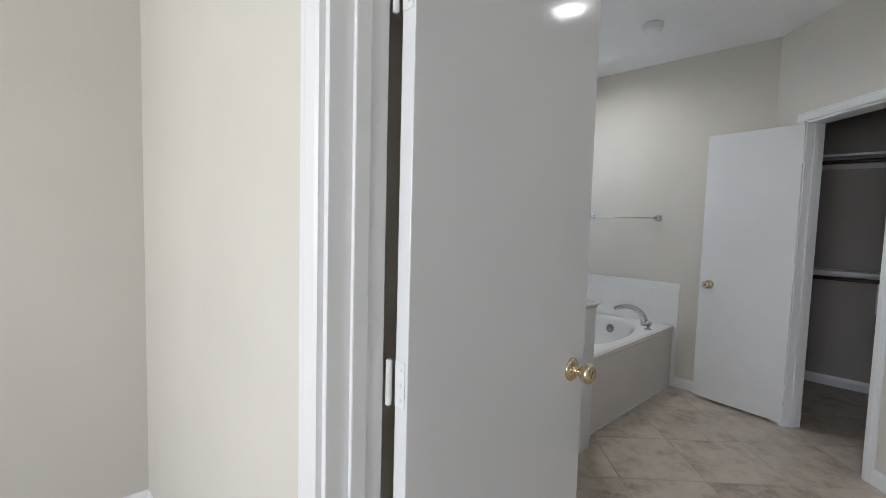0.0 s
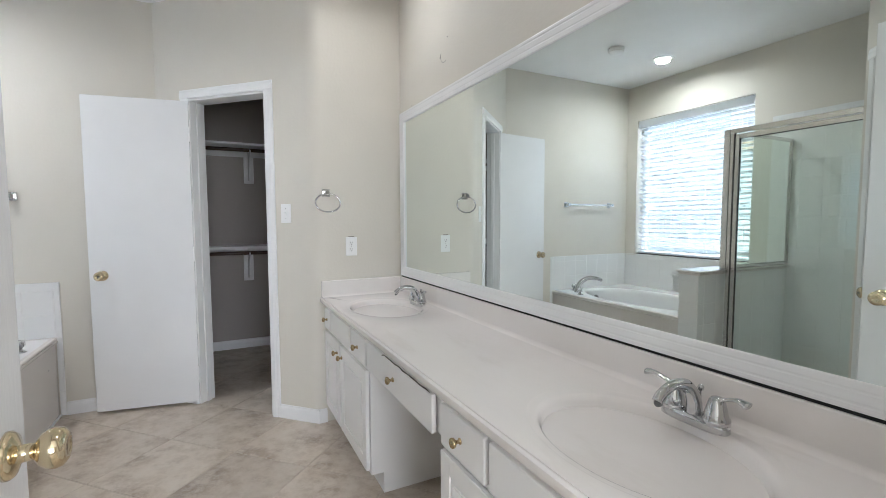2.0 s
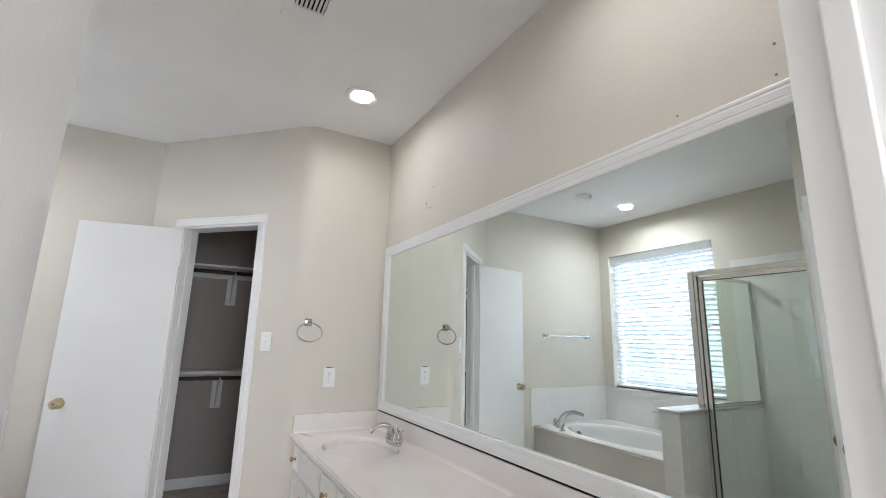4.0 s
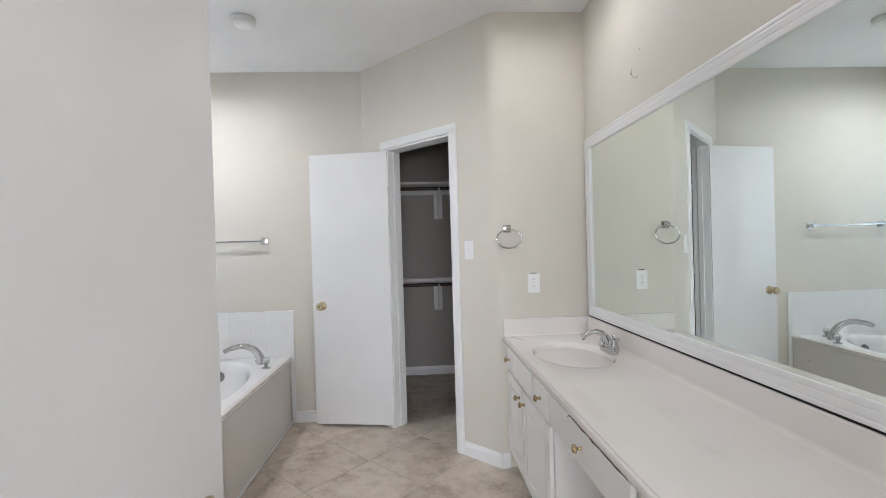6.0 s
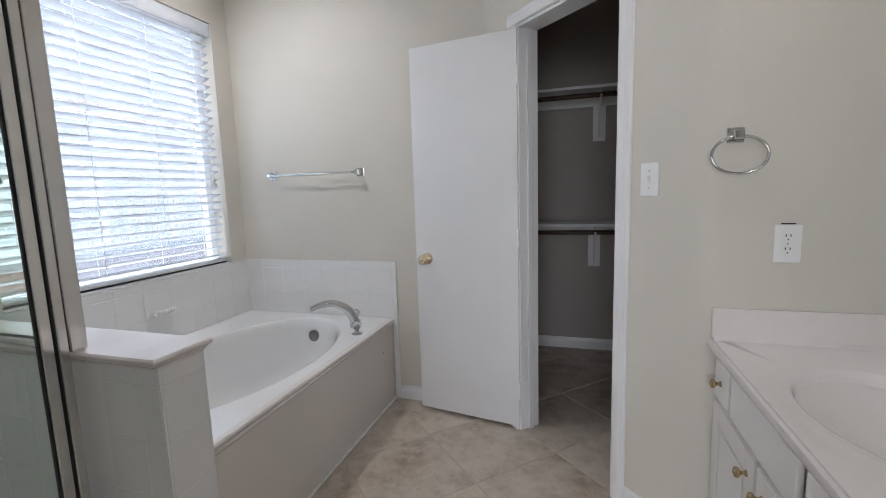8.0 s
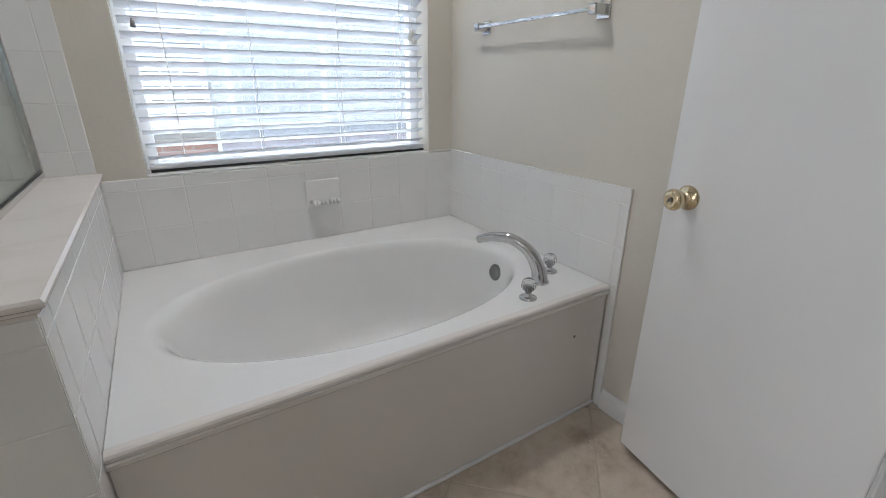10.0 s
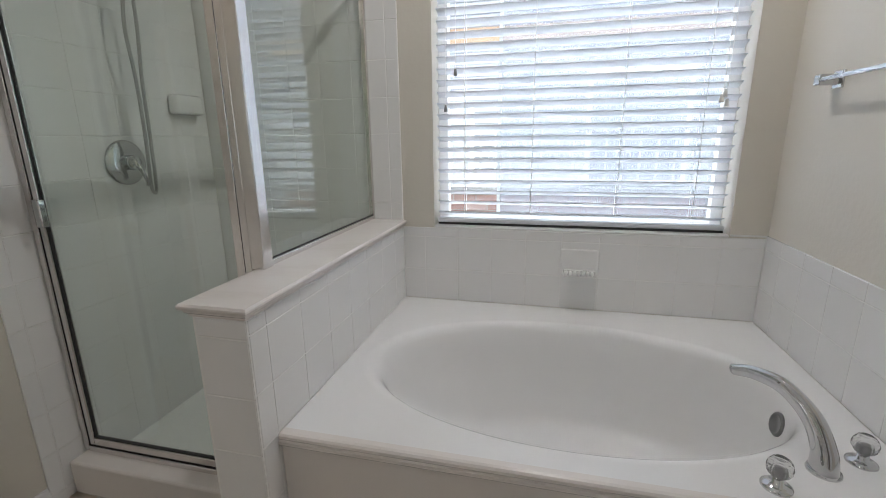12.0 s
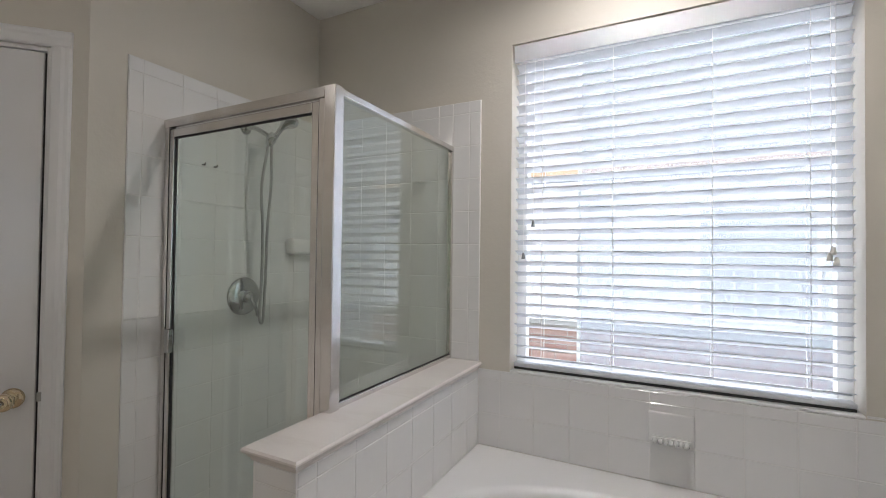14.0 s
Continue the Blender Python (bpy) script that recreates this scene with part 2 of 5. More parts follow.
def box(bm, x0, x1, y0, y1, z0, z1, m=None, bevel=0.0, segs=2):
    vs = [bm.verts.new((x, y, z)) for z in (z0, z1) for x, y in ((x0, y0), (x1, y0), (x1, y1), (x0, y1))]
    fs = [bm.faces.new([vs[i] for i in f]) for f in ((3, 2, 1, 0), (4, 5, 6, 7), (0, 1, 5, 4), (1, 2, 6, 5), (2, 3, 7, 6), (3, 0, 4, 7))]
    if bevel:
        edges = {e for f in fs for e in f.edges}
        out = bmesh.ops.bevel(bm, geom=list(edges), offset=bevel, segments=segs, profile=0.5, affect="EDGES")
        vs = list({v for f in out["faces"] for v in f.verts} | {v for v in vs if v.is_valid})
    if m is not None:
        for v in vs:
            v.co = m @ v.co
    return vs


def prism(bm, profile, x0, x1, m=None):
    """A moulding: a (y, z) outline drawn out along x, then placed by m."""
    rows = [[bm.verts.new((x, y, z)) for y, z in profile] for x in (x0, x1)]
    k = len(profile)
    for i in range(k):
        bm.faces.new((rows[0][i], rows[0][(i + 1) % k], rows[1][(i + 1) % k], rows[1][i]))
    bm.faces.new(rows[0][::-1])
    bm.faces.new(rows[1])
    if m is not None:
        for v in rows[0] + rows[1]:
            v.co = m @ v.co


def lathe(bm, profile, m, steps=24):
    """A turned piece: (radius, height) pairs spun round z, then placed by m."""
    rings = []
    for r, h in profile:
        if r < 1e-6:
            rings.append([bm.verts.new(m @ Vector((0, 0, h)))])
        else:
            rings.append([bm.verts.new(m @ Vector((r * math.cos(a), r * math.sin(a), h))) for a in (2 * math.pi * i / steps for i in range(steps))])
    for a, b in zip(rings, rings[1:]):
        for i in range(steps):
            j = (i + 1) % steps
            if len(a) == 1 and len(b) > 1:
                bm.faces.new((a[0], b[i], b[j]))
            elif len(b) == 1 and len(a) > 1:
                bm.faces.new((a[i], a[j], b[0]))
            elif len(a) > 1:
                bm.faces.new((a[i], a[j], b[j], b[i]))
    for ring in (rings[0], rings[-1]):
        if len(ring) > 1:
            bm.faces.new(ring)


def tube(bm, points, radii, steps=14, flat=1.0):
    """A bent rod through points; radii one number or one a point; flat squashes it sideways."""
    pts = [Vector(p) for p in points]
    if isinstance(radii, (int, float)):
        radii = [radii] * len(pts)
    up = Vector((0.13, 0.21, 0.97)).normalized()
    rings = []
    side = None
    for i, p in enumerate(pts):
        d = (pts[min(i + 1, len(pts) - 1)] - pts[max(i - 1, 0)]).normalized()
        if side is None:
            side = d.cross(up if abs(d.dot(up)) < 0.9 else Vector((1, 0, 0))).normalized()
        side = (side - d * side.dot(d)).normalized()
        other = d.cross(side)
        rings.append([bm.verts.new(p + (side * math.cos(a) + other * (math.sin(a) * flat)) * radii[i]) for a in (2 * math.pi * k / steps for k in range(steps))])
    for a, b in zip(rings, rings[1:]):
        for k in range(steps):
            j = (k + 1) % steps
            bm.faces.new((a[k], a[j], b[j], b[k]))
    bm.faces.new(rings[0][::-1])
    bm.faces.new(rings[-1])


def smooth_line(points, n=8):
    """A rounded line through a few points (Catmull-Rom)."""
    p = [Vector(q) for q in points]
    p = [2 * p[0] - p[1]] + p + [2 * p[-1] - p[-2]]
    out = []
    for a, b, c, d in zip(p, p[1:], p[2:], p[3:]):
        for i in range(n):
            t = i / n
            out.append(0.5 * ((2 * b) + (c - a) * t + (2 * a - 5 * b + 4 * c - d) * t * t + (3 * b - a - 3 * c + d) * t ** 3))
    out.append(p[-2])
    return out


def plate_with_bowl(bm, rect, centre, radii, z, rings, power=2.0):
    """A flat plate with an oval bowl let into it. rings: (share of the radii, z, shift in x, shift in y) from the rim inwards."""
    x0, x1, y0, y1 = rect
    cx, cy = centre
    rx, ry = radii
    angles = [2 * math.pi * i / 72 for i in range(72)]
    angles += [math.atan2(y - cy, x - cx) % (2 * math.pi) for x in (x0, x1) for y in (y0, y1)]
    angles = sorted(set(round(a, 5) for a in angles))

    def oval(a, k):
        c, s = math.cos(a), math.sin(a)
        d = (abs(c / rx) ** power + abs(s / ry) ** power) ** (-1 / power)
        return cx + c * d * k, cy + s * d * k

    outer = []
    for a in angles:
        c, s = math.cos(a), math.sin(a)
        reach = min([(x1 - cx) / c if c > 1e-9 else 9e9, (x0 - cx) / c if c < -1e-9 else 9e9, (y1 - cy) / s if s > 1e-9 else 9e9, (y0 - cy) / s if s < -1e-9 else 9e9])
        outer.append(bm.verts.new((cx + c * reach, cy + s * reach, z)))
    loops = [outer]
    for k, h, dx, dy in rings:
        loops.append([bm.verts.new((oval(a, k)[0] + dx, oval(a, k)[1] + dy, h)) for a in angles])
    n = len(angles)
    for a, b in zip(loops, loops[1:]):
        for i in range(n):
            bm.faces.new((a[i], a[(i + 1) % n], b[(i + 1) % n], b[i]))
    bm.faces.new(loops[-1])
    return outer


def frame_matrix(origin, along):
    """Local x runs along a wall on the plan, local y goes into the wall, z up."""
    a = Vector((along[0], along[1], 0)).normalized()
    b = Vector((-a.y, a.x, 0))
    return Matrix(((a.x, b.x, 0, origin[0]), (a.y, b.y, 0, origin[1]), (0, 0, 1, origin[2] if len(origin) > 2 else 0), (0, 0, 0, 1)))


# ---- the plan ----
CEIL = 2.70
R2 = math.sqrt(0.5)
# closet wall: local x from the vanity's end corner to the tub's corner, seen from the closet side (local y into the closet is -y)
CLOSET = Matrix(((R2, R2, 0, 3.13), (R2, -R2, 0, -0.08), (0, 0, 1, 0), (0, 0, 0, 1)))
CLOSET_LEN, CLO_A, CLO_B = 1.230, 0.337, 0.950
# water closet wall: local x from the shower corner to the entry, local y into the little room
WC = Matrix(((-R2, -R2, 0, 1.52), (-R2, R2, 0, 1.329), (0, 0, 1, 0), (0, 0, 0, 1)))
WC_LEN, WC_A, WC_B = 0.727, 0.103, 0.665


def wall(name, pieces, mat, label, m=None):
    bm = bmesh.new()
    for p in pieces:
        box(bm, *p, m=m)
    return solid(name, bm, mat, label, "wall", "structure")


T = 0.12
wall("wall_entry", [(0.453, 0.575, -0.755, -0.19, 0, CEIL), (0.453, 0.575, 0.775, 2.375, 0, CEIL), (0.453, 0.575, -0.19, 0.775, 2.05, CEIL)], WALL, "beige painted wall with the entry doorway")
wall("wall_vanity", [(0.575, 3.265, -0.755, -0.635, 0, CEIL)], WALL, "beige painted wall behind the vanity and mirror")
wall("wall_vanity_end", [(3.13, 3.265, -0.635, -0.13, 0, CEIL)], WALL, "beige painted wall at the end of the vanity")
wall("wall_closet", [(0.05, CLO_A, 0, 0.115, 0, CEIL), (CLO_B, CLOSET_LEN, 0, 0.115, 0, CEIL), (CLO_A, CLO_B, 0, 0.115, 2.05, CEIL)], WALL, "beige angled wall with the closet doorway", CLOSET)
wall("wall_tub", [(4.0, 4.12, 0.79, 2.60, 0, CEIL)], WALL, "beige painted wall beside the tub")
wall("wall_window", [(1.40, 2.665, 2.44, 2.60, 0, CEIL), (3.865, 4.0, 2.44, 2.60, 0, CEIL), (2.665, 3.865, 2.44, 2.60, 0, 0.856), (2.665, 3.865, 2.44, 2.60, 2.322, CEIL)], WALL, "beige painted outer wall with the window opening")
wall("wall_shower", [(1.40, 1.52, 1.329, 2.44, 0, CEIL)], WALL, "beige painted wall beside the shower")
wall("wall_water_closet", [(0, WC_A, 0, 0.11, 0, CEIL), (WC_B, WC_LEN, 0, 0.11, 0, CEIL), (WC_A, WC_B, 0, 0.11, 2.05, CEIL)], WALL, "beige angled wall with a closed door", WC)
wall("wall_return", [(0.575, 1.003, 0.815, 0.92, 0, CEIL)], WALL, "beige return wall behind the open entry door")
wall("wall_bedroom_north", [(-3.2, 0.453, 2.375, 2.495, 0, CEIL)], BEDROOM_WALL, "plain beige bedroom wall outside the bathroom")
wall("wall_bedroom_south", [(-3.2, 0.453, -3.12, -3.0, 0, CEIL)], BEDROOM_WALL, "plain beige bedroom wall")
wall("wall_bedroom_west", [(-3.32, -3.2, -3.12, -1.0, 0, CEIL), (-3.32, -3.2, 1.4, 2.495, 0, CEIL), (-3.32, -3.2, -1.0, 1.4, 0, 0.7), (-3.32, -3.2, -1.0, 1.4, 2.25, CEIL)], BEDROOM_WALL, "plain beige bedroom wall with a window opening")
wall("wall_bedroom_east", [(0.453, 0.575, -3.12, -0.755, 0, CEIL)], BEDROOM_WALL, "plain beige bedroom wall")
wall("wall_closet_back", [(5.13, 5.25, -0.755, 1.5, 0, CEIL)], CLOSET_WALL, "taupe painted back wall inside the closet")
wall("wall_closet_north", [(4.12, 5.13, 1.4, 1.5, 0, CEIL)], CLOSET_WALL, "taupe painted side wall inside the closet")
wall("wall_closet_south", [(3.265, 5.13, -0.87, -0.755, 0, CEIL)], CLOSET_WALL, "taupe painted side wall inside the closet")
wall("wall_water_closet_inside", [(0.575, 1.40, 2.375, 2.495, 0, CEIL)], WALL, "plain wall behind the closed door")

# rounded corner between the closet wall and the vanity's end wall
bm = bmesh.new()
p0, p1, p2 = Vector((3.13, -0.13, 0)), Vector((3.13, -0.08, 0)), CLOSET @ Vector((0.05, 0, 0))
arc = [p0 * (1 - t) ** 2 + p1 * (2 * t * (1 - t)) + p2 * t * t for t in (i / 16 for i in range(17))] + [CLOSET @ Vector((0.05, 0.115, 0)), Vector((3.2465, -0.13, 0))]
rows = [[bm.verts.new((v.x, v.y, z)) for v in arc] for z in (0.0, CEIL)]
for i in range(len(arc)):
    j = (i + 1) % len(arc)
    bm.faces.new((rows[0][i], rows[0][j], rows[1][j], rows[1][i]))
solid("wall_corner", bm, WALL, "rounded painted corner of the closet wall", "wall", "structure")

bm = bmesh.new()
box(bm, -3.32, 5.25, -3.12, 2.60, CEIL, CEIL + 0.12)
solid("ceiling", bm, CEILING, "off-white flat painted ceiling", "ceiling", "structure")

bm = bmesh.new()
box(bm, 0.40, 5.25, -0.87, 2.60, -0.12, -0.0022)
floor_ob = solid("floor", bm, FLOOR_GROUT, "beige stone-look tile floor laid on the diagonal", "floor", "structure")
bm = bmesh.new()
box(bm, -3.32, 0.40, -3.12, 2.495, -0.12, 0.0)
solid("floor_bedroom", bm, CARPET, "beige carpet outside the bathroom door", "floor", "structure")

# ---- doors, casings and baseboards ----
CASING = [(0, 0), (0, -0.012), (0.006, -0.016), (0.030, -0.017), (0.040, -0.013), (0.050, -0.013), (0.057, -0.009), (0.057, 0)]


def casing_frame(parent, m, a, b, head, face_y, sign, width=0.057, label=""):
    """Two legs and a head of moulded casing round an opening from a to b, on the face at local y = face_y."""
    def leg(name, outline_from, outline_dir, z0, z1):
        bm = bmesh.new()
        prof = [(outline_from + outline_dir * u * width / 0.057, face_y + w * sign) for u, w in CASING]
        rows = [[bm.verts.new(m @ Vector((px, py, z))) for px, py in prof] for z in (z0, z1)]
        k = len(prof)
        for i in range(k):
            bm.faces.new((rows[0][i], rows[0][(i + 1) % k], rows[1][(i + 1) % k], rows[1][i]))
        bm.faces.new(rows[0][::-1])
        bm.faces.new(rows[1])
        part(name, bm, TRIM, parent)

    leg("casing_leg", a, -1, 0, head)
    leg("casing_leg", b, 1, 0, head)
    bm = bmesh.new()
    prof = [(face_y + w * sign, head + u * width / 0.057) for u, w in CASING]
    prism(bm, prof, a - width, b + width, m)
    part("casing_head", bm, TRIM, parent)


def jamb_lining(parent, m, a, b, head, y0, y1, stop_y=None):
    for name, x0, x1, z0, z1 in (("jamb", a, a + 0.014, 0, head), ("jamb", b - 0.014, b, 0, head), ("head_jamb", a + 0.014, b - 0.014, head - 0.014, head)):
        bm = bmesh.new()
        box(bm, x0, x1, y0, y1, z0, z1, m, 0.0015, 1)
        part(name, bm, TRIM, parent)
    if stop_y is not None:
        for x0, x1 in ((a + 0.014, a + 0.025), (b - 0.025, b - 0.014)):
            bm = bmesh.new()
            box(bm, x0, x1, stop_y, stop_y + 0.034, 0, head - 0.014, m, 0.003, 2)
            part("door_stop", bm, TRIM, parent)


def knob_set(parent, m, side=1, mat=None, privacy=False):
    """Round knob with a rosette; local z points away from the leaf."""
    mat = mat or BRASS
    bm = bmesh.new()
    lathe(bm, [(0.0, 0.0), (0.033, 0.0), (0.033, 0.004), (0.029, 0.009), (0.018, 0.013), (0.012, 0.016), (0.012, 0.030), (0.016, 0.033), (0.023, 0.038), (0.0275, 0.046), (0.0285, 0.054), (0.026, 0.062), (0.019, 0.067), (0.012, 0.068), (0.010, 0.0665), (0.0, 0.0665)], m, 28)
    k = part("door_knob", bm, mat, parent, "polished brass round knob", True)
    if privacy:
        bm = bmesh.new()
        lathe(bm, [(0.0, 0.066), (0.005, 0.066), (0.005, 0.070), (0.0, 0.070)], m, 12)
        part("lock_button", bm, DARK_METAL, k)
    return k


def hinge(parent, x, y, z, m=None):
    bm = bmesh.new()
    mm = (m or Matrix.Identity(4)) @ Matrix.Translation((x, y, z))
    lathe(bm, [(0, -0.047), (0.004, -0.046), (0.0065, -0.044), (0.0065, 0.044), (0.004, 0.046), (0, 0.047)], mm, 12)
    part("hinge", bm, TRIM, parent, "white painted butt hinge")


# entry door, open at a right angle into the bathroom
entry = thing("door_1", (0.59, 0.724, 0), "white painted flush door standing open, brass knob", "door", kind="structure")
bm = bmesh.new()
box(bm, 0.592, 1.257, 0.705, 0.743, 0.012, 2.035, None, 0.002, 2)
part("door_leaf", bm, DOOR, entry, "white enamel leaf with brushed grain")
knob_set(entry, pose(1.190, 0.705, 0.935, 90, 0, 0))
bm = bmesh.new()
box(bm, 1.2565, 1.2585, 0.713, 0.735, 0.90, 0.965, None)
part("latch_plate", bm, BRASS, entry)
for hz in (0.20, 1.028, 1.775):
    hinge(entry, 0.5835, 0.752, hz)
    bm = bmesh.new()
    box(bm, 0.5900, 0.5919, 0.712, 0.741, hz - 0.045, hz + 0.045, None, 0.0006, 1)
    part("hinge_leaf", bm, TRIM, entry)
    for dz in (-0.03, 0.0, 0.03):
        bm = bmesh.new()
        lathe(bm, [(0, 0), (0.004, 0), (0.003, 0.0012), (0, 0.0014)], Matrix.Translation((0.5901, 0.722, hz + dz)) @ Matrix.Rotation(radians(-90), 4, "Y"), 10)
        part("hinge_screw", bm, IVORY, entry)
ENTRY_M = Matrix(((0, 1, 0, 0.453), (1, 0, 0, 0), (0, 0, 1, 0), (0, 0, 0, 1)))
entry_frame = thing("door_frame_1", (0.51, 0.36, 0), "white painted casing and jamb of the entry doorway", "door frame", kind="structure")
casing_frame(entry_frame, ENTRY_M, -0.19, 0.775, 2.05, 0.0, 1, 0.075)
jamb_lining(entry_frame, ENTRY_M, -0.19, 0.775, 2.05, -0.001, 0.1235, 0.045)
bm = bmesh.new()
box(bm, 0.575, 0.590, -0.19, 0.775, 2.05, 2.107, None, 0.004, 2)
part("inner_casing", bm, TRIM, entry_frame)

# closet door, swung right back towards the tub wall
closet_frame = thing("door_frame_2", (3.6, 0.38, 0), "white painted casing and jamb of the closet doorway", "door frame", kind="structure")
casing_frame(closet_frame, CLOSET, CLO_A, CLO_B, 2.05, 0.0, 1)
jamb_lining(closet_frame, CLOSET, CLO_A, CLO_B, 2.05, -0.001, 0.116, 0.045)
hx, hy = 3.790, 0.588
ang = math.atan2(1.176 - hy, 3.888 - hx)
LEAF = Matrix.Translation((hx, hy, 0)) @ Matrix.Rotation(ang, 4, "Z")
closet_door = thing("door_2", (hx, hy, 0), "white painted flush closet door swung open, brass knob", "door", kind="structure")
bm = bmesh.new()
box(bm, 0.004, 0.598, -0.035, 0.0, 0.022, 2.035, LEAF, 0.002, 2)
part("door_leaf", bm, DOOR, closet_door, "white enamel flush leaf")
knob_set(closet_door, LEAF @ pose(0.527, 0.0, 0.906, -90, 0, 0), privacy=True)
knob_set(closet_door, LEAF @ pose(0.527, -0.035, 0.906, 90, 0, 0))
for hz in (0.22, 1.03, 1.82):
    hinge(closet_door, 0.0, 0.004, hz, LEAF)

# closed door of the water closet
wc_frame = thing("door_frame_3", (1.24, 1.02, 0), "white painted casing and jamb of a closed door", "door frame", kind="structure")
casing_frame(wc_frame, WC, WC_A, WC_B, 2.05, 0.0, 1)
jamb_lining(wc_frame, WC, WC_A, WC_B, 2.05, -0.001, 0.11)
wc_door = thing("door_3", (1.24, 1.02, 0), "white painted flush door, closed, with a brass knob", "door", kind="structure")
bm = bmesh.new()
box(bm, WC_A + 0.024, WC_B - 0.017, 0.004, 0.039, 0.012, 2.033, WC, 0.002, 2)
part("door_leaf", bm, DOOR, wc_door, "white enamel flush leaf")
# added dark strip imitates the shade between leaf and jamb; no seal here
bm = bmesh.new()
box(bm, WC_A + 0.0145, WC_A + 0.0235, 0.010, 0.016, 0.012, 2.033, WC)
part("leaf_gap_shade", bm, RUBBER_AND_SHADE, wc_door, "dark strip painted as the shade in the gap beside the leaf")
knob_set(wc_door, WC @ pose(WC_A + 0.082, 0.004, 0.885, 90, 0, 0), privacy=True)
bm = bmesh.new()
box(bm, WC_A + 0.004, WC_A + 0.017, -0.004, 0.004, 0.87, 0.90, WC, 0.001, 1)
part("strike_plate", bm, NICKEL, wc_door)

BASE = [(0, 0), (-0.014, 0), (-0.014, 0.055), (-0.011, 0.068), (-0.006, 0.076), (-0.004, 0.085), (0, 0.085)]


def baseboard(name, runs):
    root = thing(name, (0, 0, 0), "white painted moulded baseboard", "baseboard", kind="structure")
    for m, a, b in runs:
        bm = bmesh.new()
        prism(bm, BASE, a, b, m)
        part("baseboard_run", bm, TRIM, root)
    return root


TUBW = Matrix(((0, 1, 0, 4.0), (-1, 0, 0, 0), (0, 0, 1, 0), (0, 0, 0, 1)))
ENDW = Matrix(((0, 1, 0, 3.13), (-1, 0, 0, 0), (0, 0, 1, 0), (0, 0, 0, 1)))
SHW = Matrix(((0, -1, 0, 1.52), (1, 0, 0, 0), (0, 0, 1, 0), (0, 0, 0, 1)))
BEDN = Matrix(((1, 0, 0, 0), (0, 1, 0, 2.375), (0, 0, 1, 0), (0, 0, 0, 1)))
CLOB = Matrix(((0, 1, 0, 5.13), (-1, 0, 0, 0), (0, 0, 1, 0), (0, 0, 0, 1)))
baseboard("baseboard", [(CLOSET, -0.012, CLO_A - 0.0575), (CLOSET, CLO_B + 0.0575, CLOSET_LEN - 0.003), (TUBW, -1.351, -0.79), (ENDW, 0.074, 0.13), (WC, -0.01, WC_A - 0.0575), (SHW, 1.324, 1.448), (BEDN, -3.2, 0.453), (CLOB, -1.4, 0.755), (ENTRY_M, 0.852, 2.36)])


# ---- vanity ----
VX0, VX1, VF = 0.580, 3.13, -0.145
CT = 0.785


def bevelled(name, x0, x1, y0, y1, z0, z1, mat, parent, bevel=0.003, label="", segs=2):
    bm = bmesh.new()
    box(bm, x0, x1, y0, y1, z0, z1, None, bevel, segs)
    return part(name, bm, mat, parent, label)


def cabinet_knob(parent, x, z, y=-0.125):
    bm = bmesh.new()
    lathe(bm, [(0, 0), (0.009, 0), (0.009, 0.002), (0.0055, 0.005), (0.005, 0.012), (0.0085, 0.015), (0.0135, 0.019), (0.0145, 0.024), (0.0125, 0.028), (0.006, 0.031), (0, 0.0315)], pose(x, y, z, -90, 0, 0), 20)
    part("knob", bm, AGED_BRASS, parent, "round brass cabinet knob", True)


def drawer_front(parent, x0, x1, knob=True, z0=0.598, z1=0.722, name="drawer"):
    bm = bmesh.new()
    box(bm, x0, x1, -0.143, -0.125, z0, z1, None, 0.005, 2)
    d = part(name, bm, CABINET, parent)
    if knob:
        cabinet_knob(d, (x0 + x1) / 2, (z0 + z1) / 2)
    return d


def cabinet_door(parent, x0, x1, knob_x, z0=0.115, z1=0.582):
    bm = bmesh.new()
    box(bm, x0, x1, -0.143, -0.131, z0, z1, None, 0.003, 2)
    d = part("cabinet_door", bm, CABINET, parent)
    w = 0.055
    for nm, a, b, c, e in (("stile", x0, x0 + w, z0, z1), ("stile", x1 - w, x1, z0, z1), ("rail", x0 + w, x1 - w, z0, z0 + w), ("rail", x0 + w, x1 - w, z1 - w, z1)):
        bm = bmesh.new()
        box(bm, a, b, -0.132, -0.125, c, e, None, 0.0025, 2)
        part(nm, bm, CABINET, d)
    bm = bmesh.new()
    box(bm, x0 + w + 0.018, x1 - w - 0.018, -0.132, -0.1265, z0 + w + 0.018, z1 - w - 0.018, None, 0.005, 2)
    part("raised_panel", bm, CABINET, d)
    cabinet_knob(d, knob_x, z1 - 0.06)
    return d


def base_unit(x0, x1, label):
    root = thing("vanity_cabinet", ((x0 + x1) / 2, -0.38, 0), label, "cabinet", "vanity cabinets")
    bm = bmesh.new()
    box(bm, x0, x0 + 0.018, -0.634, -0.145, 0.10, 0.7515)
    box(bm, x1 - 0.018, x1, -0.634, -0.145, 0.10, 0.7515)
    box(bm, x0 + 0.018, x1 - 0.018, -0.634, -0.165, 0.10, 0.118)
    part("body", bm, CABINET, root)
    bm = bmesh.new()
    box(bm, x0 + 0.018, x1 - 0.018, -0.165, -0.145, 0.10, 0.7515)
    part("face_frame", bm, CABINET, root)
    bm = bmesh.new()
    box(bm, x0 + 0.002, x1 - 0.002, -0.634, -0.205, 0.0, 0.10, None)
    part("toe_kick", bm, CABINET, root)
    return root


